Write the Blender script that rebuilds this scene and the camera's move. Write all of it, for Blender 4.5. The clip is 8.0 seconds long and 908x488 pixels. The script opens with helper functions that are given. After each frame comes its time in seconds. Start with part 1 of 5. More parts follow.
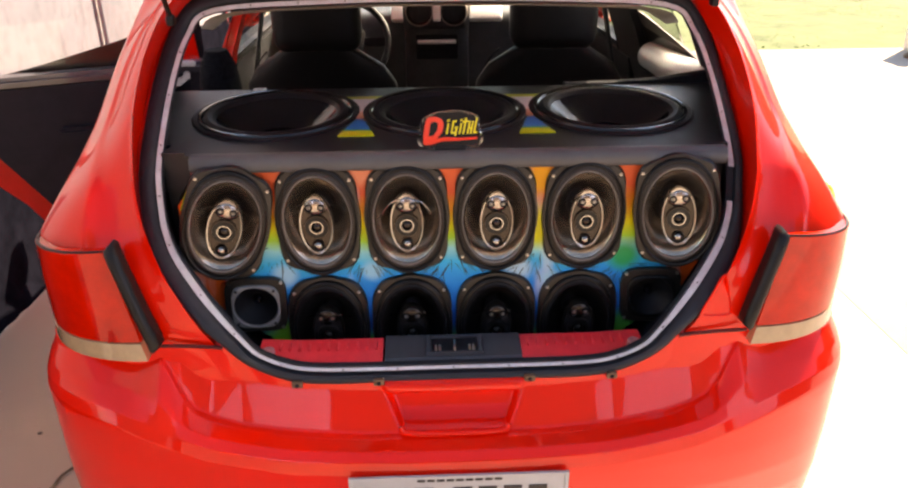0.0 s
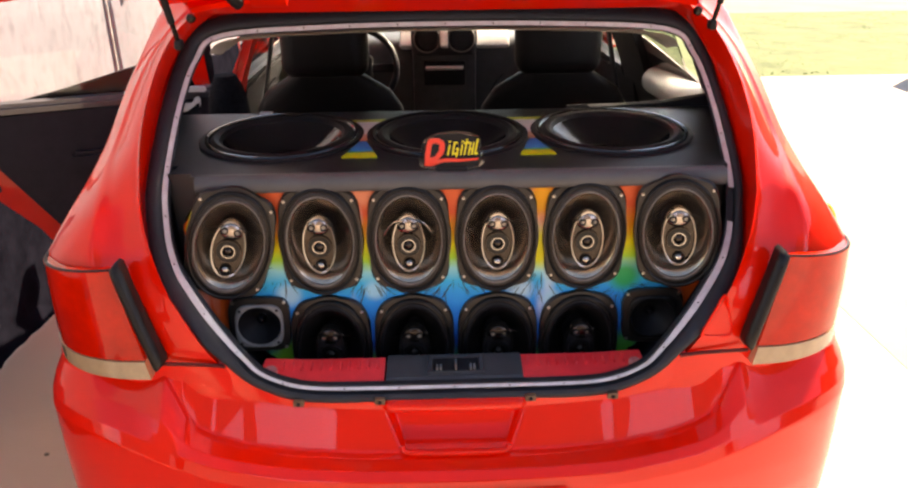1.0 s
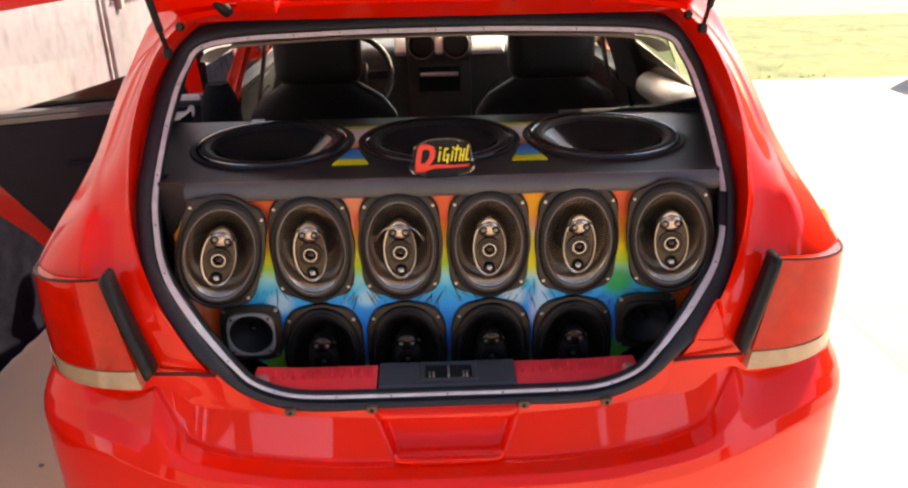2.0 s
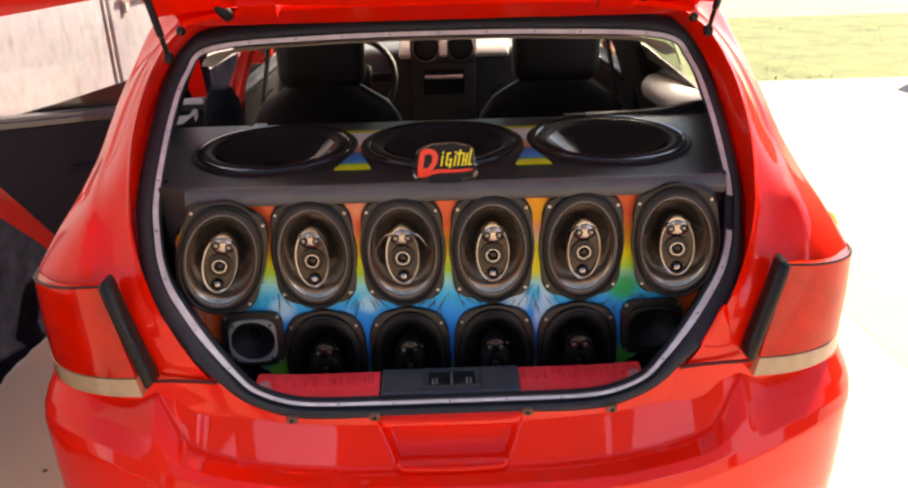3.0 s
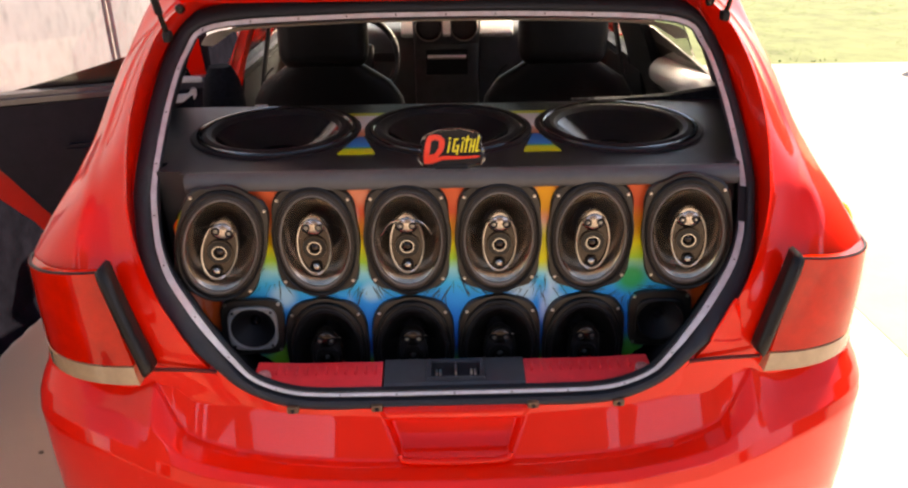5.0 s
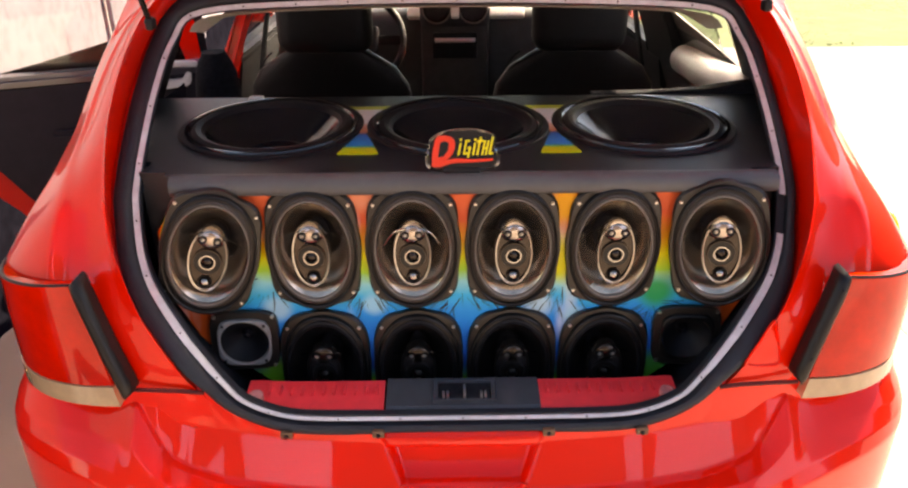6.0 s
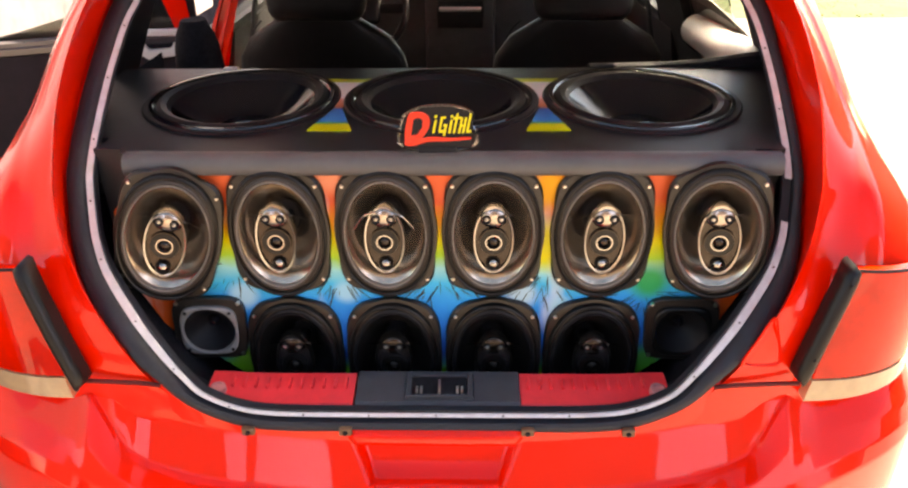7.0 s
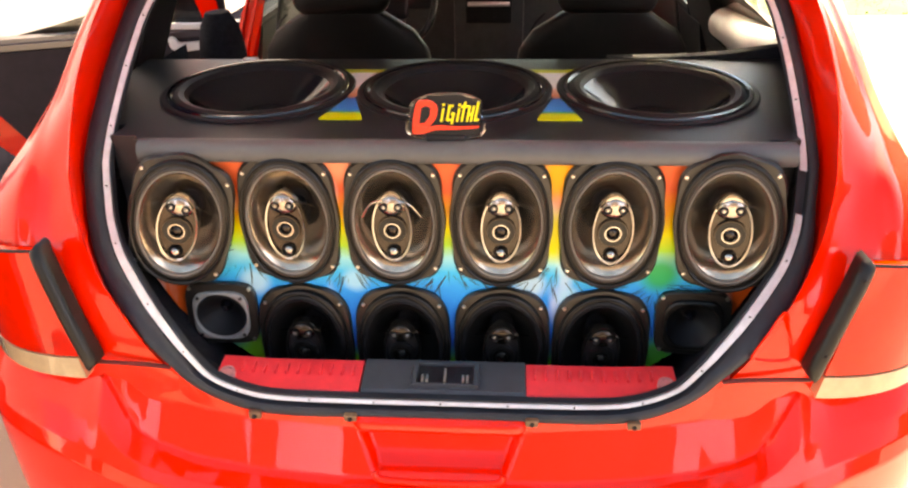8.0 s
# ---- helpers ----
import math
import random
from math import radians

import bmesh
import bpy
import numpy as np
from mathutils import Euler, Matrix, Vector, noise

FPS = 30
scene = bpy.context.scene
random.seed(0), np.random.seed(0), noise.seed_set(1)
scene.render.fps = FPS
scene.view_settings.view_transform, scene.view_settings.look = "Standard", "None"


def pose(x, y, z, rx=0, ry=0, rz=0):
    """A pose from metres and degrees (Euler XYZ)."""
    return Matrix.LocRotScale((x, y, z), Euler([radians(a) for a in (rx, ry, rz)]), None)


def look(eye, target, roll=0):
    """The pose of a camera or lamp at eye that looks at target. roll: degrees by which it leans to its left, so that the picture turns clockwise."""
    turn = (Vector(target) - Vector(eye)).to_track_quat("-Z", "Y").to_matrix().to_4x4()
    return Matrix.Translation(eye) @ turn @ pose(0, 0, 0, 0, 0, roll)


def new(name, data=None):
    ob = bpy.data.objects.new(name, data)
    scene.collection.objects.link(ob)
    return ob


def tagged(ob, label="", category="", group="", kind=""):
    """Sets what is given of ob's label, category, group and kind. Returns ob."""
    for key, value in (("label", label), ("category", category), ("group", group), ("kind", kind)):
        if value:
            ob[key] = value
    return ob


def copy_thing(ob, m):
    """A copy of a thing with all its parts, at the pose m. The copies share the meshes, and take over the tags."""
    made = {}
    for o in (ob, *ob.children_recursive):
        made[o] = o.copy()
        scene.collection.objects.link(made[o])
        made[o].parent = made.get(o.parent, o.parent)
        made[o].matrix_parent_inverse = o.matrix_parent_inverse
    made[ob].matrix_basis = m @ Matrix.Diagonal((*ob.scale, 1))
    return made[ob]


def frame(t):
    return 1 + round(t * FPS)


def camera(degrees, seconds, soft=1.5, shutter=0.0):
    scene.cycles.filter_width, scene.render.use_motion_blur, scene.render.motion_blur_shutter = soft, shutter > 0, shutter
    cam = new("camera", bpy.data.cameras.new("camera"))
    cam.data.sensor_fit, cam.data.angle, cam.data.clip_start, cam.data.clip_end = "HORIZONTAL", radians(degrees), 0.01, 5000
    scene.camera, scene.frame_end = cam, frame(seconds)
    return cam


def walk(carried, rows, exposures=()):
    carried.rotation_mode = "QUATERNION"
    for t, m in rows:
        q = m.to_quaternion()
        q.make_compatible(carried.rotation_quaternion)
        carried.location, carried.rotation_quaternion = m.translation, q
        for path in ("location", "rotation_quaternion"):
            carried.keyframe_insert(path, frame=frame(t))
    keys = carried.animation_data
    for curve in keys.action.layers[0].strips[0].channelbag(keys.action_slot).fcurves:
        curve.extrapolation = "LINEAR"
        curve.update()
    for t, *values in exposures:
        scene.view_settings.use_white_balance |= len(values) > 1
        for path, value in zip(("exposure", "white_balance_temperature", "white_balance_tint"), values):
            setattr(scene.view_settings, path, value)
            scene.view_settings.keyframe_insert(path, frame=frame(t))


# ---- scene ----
from mathutils.bvhtree import BVHTree
cam = camera(62.0, 8.0, soft=2.3)
PATH = [
    (0, (-0.045, -1.073, 1.527), (0.027, 0.741, 0.686), -0.4),
    (0.5, (-0.035, -1.087, 1.522), (0.005, 0.751, 0.736), -0.3),
    (1, (-0.026, -1.09, 1.52), (0.017, 0.753, 0.744), -0.7),
    (1.5, (-0.017, -1.09, 1.518), (0.033, 0.757, 0.753), -1.0),
    (3, (-0.003, -1.068, 1.519), (0.024, 0.783, 0.762), -1.5),
    (3.5, (-0.005, -1.07, 1.523), (0.03, 0.788, 0.783), -0.8),
    (4, (-0.004, -1.076, 1.525), (0.015, 0.787, 0.797), -0.6),
    (4.5, (-0.01, -1.068, 1.522), (0.022, 0.779, 0.754), -0.8),
    (6, (-0.025, -0.895, 1.522), (-0.004, 0.912, 0.664), -0.3),
    (6.5, (0.027, -0.833, 1.515), (0.035, 0.957, 0.621), 0.2),
    (7, (0.046, -0.802, 1.5), (0.015, 0.972, 0.577), -0.4),
    (7.5, (0.065, -0.799, 1.492), (-0.019, 0.98, 0.582), -0.9),
    (8, (0.092, -0.807, 1.485), (-0.035, 0.962, 0.561), -1.0),
]
walk(cam, [(t, look(e, g, r)) for t, e, g, r in PATH],
     exposures=[(0, 1.67, 8300, 15), (4.5, 1.51, 8200, 15), (6, 1.78, 8500, 15), (7, 2.22, 8900, 12), (8, 2.66, 9600, 8)])

# ---- light: a high sun from the car's right front, open sky ----
SUN_FROM = Vector((0.82, 0.84, 0.90)).normalized()
world = bpy.data.worlds.new("sky")
scene.world = world
world.use_nodes = True
wn = world.node_tree.nodes
sky = wn.new("ShaderNodeTexSky")
sky.sky_type = "NISHITA"
sky.sun_disc = False
sky.ozone_density = 3.0
sky.dust_density = 0.4
sky.sun_elevation = math.asin(SUN_FROM.z)
sky.sun_rotation = math.atan2(SUN_FROM.x, SUN_FROM.y)
wn["Background"].inputs["Strength"].default_value = 0.10
world.node_tree.links.new(sky.outputs[0], wn["Background"].inputs["Color"])
sun = new("sun", bpy.data.lights.new("sun", "SUN"))
sun.data.energy = 5.2
sun.data.angle = radians(0.55)
sun.data.color = (1.0, 0.92, 0.80)
sun.matrix_world = look(SUN_FROM * 20, (0, 0, 0))


# ---- mesh helpers ----
def part(name, bm, material, parent, label=""):
    """Link a bmesh as one mesh object under parent."""
    me = bpy.data.meshes.new(name)
    bm.normal_update()
    bm.to_mesh(me)
    bm.free()
    me.materials.append(material)
    ob = new(name, me)
    ob.parent = parent
    if label:
        ob["label"] = label
    return ob


def thing(name, label, category, group="", kind="", at=None):
    ob = new(name)
    ob.empty_display_size = 0.1
    if at is not None:
        ob.matrix_basis = at
    return tagged(ob, label, category, group, kind)


def smooth(bm, angle=35):
    for f in bm.faces:
        f.smooth = True
    lim = radians(angle)
    for e in bm.edges:
        if len(e.link_faces) == 2 and e.calc_face_angle(0) > lim:
            e.smooth = False
    return bm


def box(size, at=(0, 0, 0), bevel=0.0, turn=None, bm=None, segments=2):
    """A bevelled block."""
    b = bmesh.new()
    bmesh.ops.create_cube(b, size=1.0, matrix=Matrix.Diagonal((*size, 1)))
    if bevel:
        bmesh.ops.bevel(b, geom=list(b.edges), offset=bevel, segments=segments, affect="EDGES", profile=0.5)
    m = Matrix.Translation(at)
    if turn is not None:
        m = m @ Euler([radians(a) for a in turn]).to_matrix().to_4x4()
    b.transform(m)
    smooth(b, 40)
    return merge(bm, b)


def merge(bm, b):
    if bm is None:
        return b
    me = bpy.data.meshes.new("tmp")
    b.to_mesh(me)
    b.free()
    bm.from_mesh(me)
    bpy.data.meshes.remove(me)
    return bm


def loft(rows, closed=False, cap=False, bm=None, sharp=35):
    """A skin over rows of points."""
    b = bmesh.new()
    vs = [[b.verts.new(p) for p in r] for r in rows]
    n = len(rows[0])
    for r0, r1 in zip(vs, vs[1:]):
        for i in range(n if closed else n - 1):
            j = (i + 1) % n
            try:
                b.faces.new((r0[i], r0[j], r1[j], r1[i]))
            except ValueError:
                pass
    if cap:
        b.faces.new(vs[0][::-1])
        b.faces.new(vs[-1])
    bmesh.ops.remove_doubles(b, verts=b.verts, dist=1e-6)
    bmesh.ops.recalc_face_normals(b, faces=b.faces)
    smooth(b, sharp)
    return merge(bm, b)


def thick(bm, t):
    """Give an open skin a thickness."""
    bmesh.ops.solidify(bm, geom=list(bm.faces), thickness=t)
    return smooth(bm, 35)


def prism(outline, depth, at=None, bevel=0.0, bm=None):
    """An outline in x, z made solid along y, from y = 0 to depth."""
    b = bmesh.new()
    f = b.faces.new([b.verts.new((x, 0, z)) for x, z in outline])
    r = bmesh.ops.extrude_face_region(b, geom=[f])
    bmesh.ops.translate(b, verts=[v for v in r["geom"] if isinstance(v, bmesh.types.BMVert)], vec=(0, depth, 0))
    bmesh.ops.recalc_face_normals(b, faces=b.faces)
    if bevel:
        bmesh.ops.bevel(b, geom=[e for e in b.edges if e.calc_face_angle(0) > 0.7], offset=bevel, segments=2, affect="EDGES")
    if at is not None:
        b.transform(at)
    smooth(b, 40)
    return merge(bm, b)


def tube(points, r, sides=10, closed=False, bm=None, cap=True, flat=1.0):
    """A round bar along points."""
    pts = [Vector(p) for p in points]
    rows = []
    n = len(pts)
    ref = None
    for i, p in enumerate(pts):
        a = pts[(i - 1) % n] if closed or i else p
        c = pts[(i + 1) % n] if closed or i < n - 1 else p
        d = (c - a).normalized()
        if ref is None:
            ref = d.orthogonal().normalized()
        ref = (ref - d * ref.dot(d)).normalized()
        s = d.cross(ref)
        rows.append([p + (ref * math.cos(k * math.tau / sides) + s * math.sin(k * math.tau / sides) * flat) * r for k in range(sides)])
    if closed:
        rows.append(rows[0])
    return loft(rows, closed=True, cap=cap and not closed, bm=bm, sharp=50)


def lathe(profile, seg=32, sx=1.0, sz=1.0, power=2.0, bm=None, at=None, sharp=30):
    """Rings (radius, y) turned about the y axis; stretched to an oval by sx, sz, and squared off by power."""
    rows = []
    for r, y in profile:
        ring = []
        for k in range(seg):
            a = k * math.tau / seg
            c, s = math.cos(a), math.sin(a)
            q = (abs(c) ** power + abs(s) ** power) ** (-1 / power)
            ring.append((r * sx * c * q, y, r * sz * s * q))
        rows.append(ring)
    b = loft(rows, closed=True, sharp=sharp)
    if at is not None:
        b.transform(at)
    return merge(bm, b)


def curve(points, steps=6, closed=False):
    """A smooth line through points."""
    p = [Vector(q) for q in points]
    n = len(p)
    out = []
    for i in range(n if closed else n - 1):
        a, b, c, d = (p[(i + k) % n] if closed else p[min(max(i + k, 0), n - 1)] for k in (-1, 0, 1, 2))
        for s in range(steps):
            t = s / steps
            out.append(0.5 * ((2 * b) + (c - a) * t + (2 * a - 5 * b + 4 * c - d) * t * t + (3 * b - a - 3 * c + d) * t ** 3))
    if not closed:
        out.append(p[-1])
    return out


def lerp(table, v):
    """A value from a table of (key, value)."""
    return float(np.interp(v, [k for k, _ in table], [w for _, w in table]))


def ease(a, b, v):
    t = min(max((v - a) / (b - a), 0), 1)
    return t * t * (3 - 2 * t)


# ---- materials ----
def material(name, color, rough=0.5, metal=0.0, coat=0.0, noise_scale=0.0, noise_amount=0.0, bump=0.0, bump_scale=200.0, spec=0.5, rough_var=0.0):
    m = bpy.data.materials.new(name)
    m.use_nodes = True
    nt = m.node_tree
    b = nt.nodes["Principled BSDF"]
    b.inputs["Base Color"].default_value = (*color, 1)
    b.inputs["Roughness"].default_value = rough
    b.inputs["Metallic"].default_value = metal
    b.inputs["Coat Weight"].default_value = coat
    b.inputs["Coat Roughness"].default_value = 0.03
    b.inputs["Specular IOR Level"].default_value = spec
    tc = nt.nodes.new("ShaderNodeTexCoord")
    if noise_amount:
        big = nt.nodes.new("ShaderNodeTexNoise")
        big.inputs["Scale"].default_value = noise_scale
        big.inputs["Detail"].default_value = 8
        big.inputs["Roughness"].default_value = 0.65
        nt.links.new(tc.outputs["Object"], big.inputs["Vector"])
        ramp = nt.nodes.new("ShaderNodeMapRange")
        ramp.inputs["From Min"].default_value, ramp.inputs["From Max"].default_value = 0.3, 0.7
        ramp.inputs["To Min"].default_value, ramp.inputs["To Max"].default_value = 1 - noise_amount, 1 + noise_amount
        nt.links.new(big.outputs["Fac"], ramp.inputs["Value"])
        mul = nt.nodes.new("ShaderNodeVectorMath")
        mul.operation = "SCALE"
        mul.inputs[0].default_value = color
        nt.links.new(ramp.outputs[0], mul.inputs["Scale"])
        nt.links.new(mul.outputs[0], b.inputs["Base Color"])
        if rough_var:
            rr = nt.nodes.new("ShaderNodeMapRange")
            rr.inputs["To Min"].default_value, rr.inputs["To Max"].default_value = rough - rough_var, rough + rough_var
            nt.links.new(big.outputs["Fac"], rr.inputs["Value"])
            nt.links.new(rr.outputs[0], b.inputs["Roughness"])
    if bump:
        fine = nt.nodes.new("ShaderNodeTexNoise")
        fine.inputs["Scale"].default_value = bump_scale
        fine.inputs["Detail"].default_value = 4
        nt.links.new(tc.outputs["Object"], fine.inputs["Vector"])
        bp = nt.nodes.new("ShaderNodeBump")
        bp.inputs["Strength"].default_value = bump
        bp.inputs["Distance"].default_value = 0.002
        nt.links.new(fine.outputs["Fac"], bp.inputs["Height"])
        nt.links.new(bp.outputs[0], b.inputs["Normal"])
    return m


def glass(name, color=(1, 1, 1), rough=0.0):
    m = material(name, color, rough)
    m.node_tree.nodes["Principled BSDF"].inputs["Transmission Weight"].default_value = 1.0
    m.node_tree.nodes["Principled BSDF"].inputs["IOR"].default_value = 1.45
    return m


RED = material("red_car_paint", (0.94, 0.012, 0.002), 0.4, coat=0.8, noise_scale=3.0, noise_amount=0.04, bump=0.008, bump_scale=60, spec=0.1)
DOORBLACK = material("navy_black_door_trim", (0.012, 0.011, 0.018), 0.55, noise_scale=20.0, noise_amount=0.3, bump=0.12, bump_scale=500, spec=0.3)
RED_IN = material("red_jamb_paint", (0.75, 0.012, 0.003), 0.4, coat=0.6, noise_scale=6.0, noise_amount=0.08, spec=0.1)
RED_TRIM = material("red_plastic_trim", (0.92, 0.045, 0.060), 0.38, noise_scale=30.0, noise_amount=0.1, bump=0.15, bump_scale=400)
LATCHGREY = material("slate_plastic", (0.040, 0.048, 0.060), 0.5, noise_scale=30.0, noise_amount=0.15, bump=0.15, bump_scale=600)
SEAL = material("black_rubber_seal", (0.013, 0.017, 0.026), 0.6, noise_scale=40.0, noise_amount=0.25, bump=0.1, bump_scale=300)
BLACK = material("black_plastic", (0.010, 0.010, 0.012), 0.5, noise_scale=25.0, noise_amount=0.3, bump=0.12, bump_scale=500, spec=0.25)
GLOSS = material("gloss_black_plastic", (0.006, 0.006, 0.006), 0.36, spec=0.35, noise_scale=30.0, noise_amount=0.2, rough_var=0.08)
CLIP = material("brown_clip_plastic", (0.16, 0.09, 0.05), 0.5, noise_scale=60.0, noise_amount=0.3)
FRAME = material("speaker_frame_plastic", (0.017, 0.014, 0.012), 0.36, noise_scale=60.0, noise_amount=0.2, bump=0.08, bump_scale=700)
CONE = material("speaker_cone", (0.48, 0.40, 0.315), 0.20, metal=0.9, noise_scale=80.0, noise_amount=0.2, bump=0.06, bump_scale=300, spec=1.0)
GROOVE = material("dark_red_groove_paint", (0.10, 0.003, 0.002), 0.6, noise_scale=40.0, noise_amount=0.2)
DARKCONE = material("dark_speaker_cone", (0.009, 0.008, 0.008), 0.34, noise_scale=60.0, noise_amount=0.2, bump=0.05, bump_scale=300, spec=0.6)
FOAM = material("speaker_surround_rubber", (0.05, 0.04, 0.033), 0.45, noise_scale=90.0, noise_amount=0.2)
SILVER = material("satin_silver", (0.44, 0.42, 0.39), 0.22, metal=1.0, noise_scale=50.0, noise_amount=0.1)
BRONZE = material("smoked_metal_plate", (0.050, 0.042, 0.036), 0.22, metal=0.85, noise_scale=60.0, noise_amount=0.2)
EDGEGREY = material("grey_cone_edge", (0.22, 0.20, 0.18), 0.4)
PLUG = material("pale_pink_plug", (0.62, 0.26, 0.26), 0.4, noise_scale=60.0, noise_amount=0.2)
RINGGREY = material("grey_horn_ring", (0.26, 0.26, 0.255), 0.35, noise_scale=60.0, noise_amount=0.15)
SCREW = material("zinc_screw", (0.6, 0.58, 0.55), 0.3, metal=1.0)
STRIP = material("grey_aluminium_edge_strip", (0.64, 0.64, 0.68), 0.42, metal=0.1, noise_scale=30.0, noise_amount=0.18, bump=0.1, bump_scale=120)
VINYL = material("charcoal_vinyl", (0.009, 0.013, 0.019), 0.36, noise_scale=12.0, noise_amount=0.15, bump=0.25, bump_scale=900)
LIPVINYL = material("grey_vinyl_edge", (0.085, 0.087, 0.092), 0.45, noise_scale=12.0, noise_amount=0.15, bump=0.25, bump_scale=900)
CAPMETAL = material("dull_cap_metal", (0.42, 0.38, 0.34), 0.24, metal=1.0, noise_scale=70.0, noise_amount=0.25)
CARPET = material("black_boot_carpet", (0.012, 0.013, 0.018), 0.95, noise_scale=90.0, noise_amount=0.4, bump=0.6, bump_scale=700, spec=0.2)
SUBCONE = material("gloss_subwoofer_cone", (0.008, 0.009, 0.014), 0.14, noise_scale=60.0, noise_amount=0.2, spec=0.6)
MIRROR = material("mirror_glass", (0.9, 0.92, 0.92), 0.03, metal=1.0)
BELT = material("satin_door_ledge", (0.07, 0.07, 0.09), 0.3, coat=0.8, noise_scale=30.0, noise_amount=0.1)
FABRIC = material("black_seat_leather", (0.0055, 0.0055, 0.006), 0.46, spec=0.35, noise_scale=40.0, noise_amount=0.3, bump=0.3, bump_scale=600)
HEAD = material("beige_headliner", (0.52, 0.48, 0.42), 0.8, noise_scale=30.0, noise_amount=0.12, bump=0.2, bump_scale=500)
GREYTRIM = material("pale_grey_trim", (0.68, 0.68, 0.66), 0.5, noise_scale=20.0, noise_amount=0.08, bump=0.15, bump_scale=500)
LEDGE = material("grey_ledge_plastic", (0.62, 0.62, 0.60), 0.45, noise_scale=20.0, noise_amount=0.1, bump=0.15, bump_scale=500)
DASHGREY = material("slate_dashboard_plastic", (0.045, 0.046, 0.050), 0.42, noise_scale=25.0, noise_amount=0.2, bump=0.12, bump_scale=500)
TAUPE = material("taupe_trim", (0.15, 0.13, 0.115), 0.6, noise_scale=25.0, noise_amount=0.15, bump=0.1, bump_scale=500)
GLASS = glass("window_glass", (0.95, 0.98, 0.96))
ACRYL = glass("clear_acrylic", (0.95, 0.95, 0.93))
LAMPRED = material("red_lamp_lens", (0.62, 0.016, 0.002), 0.3, coat=1.0, noise_scale=9.0, noise_amount=0.3, spec=0.05)
for glossy in (RED, LAMPRED):
    glossy.node_tree.nodes["Principled BSDF"].inputs["Coat IOR"].default_value = 1.50
LAMPRED.node_tree.nodes["Principled BSDF"].inputs["Coat Tint"].default_value = (1.0, 0.55, 0.16, 1)
LAMPCLEAR = material("clear_lamp_lens", (0.47, 0.33, 0.19), 0.2, coat=1.0, noise_scale=40.0, noise_amount=0.12)
AMBER = material("amber_gloss", (0.9, 0.60, 0.02), 0.2, coat=1.0)
PLATE = material("grey_number_plate", (0.5, 0.5, 0.5), 0.4, noise_scale=20.0, noise_amount=0.08)
PLATEBAR = material("black_plate_paint", (0.02, 0.02, 0.022), 0.4)
TYRE = material("tyre_rubber", (0.02, 0.02, 0.02), 0.8, noise_scale=30.0, noise_amount=0.3)
ALLOY = material("alloy_wheel", (0.5, 0.5, 0.52), 0.3, metal=1.0)
SIGNRED = material("sign_red", (0.85, 0.035, 0.012), 0.3, coat=0.5)
SIGNYEL = material("sign_yellow", (0.8, 0.72, 0.02), 0.3, coat=0.5)
YELLOW = material("yellow_edge_paint", (0.55, 0.55, 0.03), 0.35)


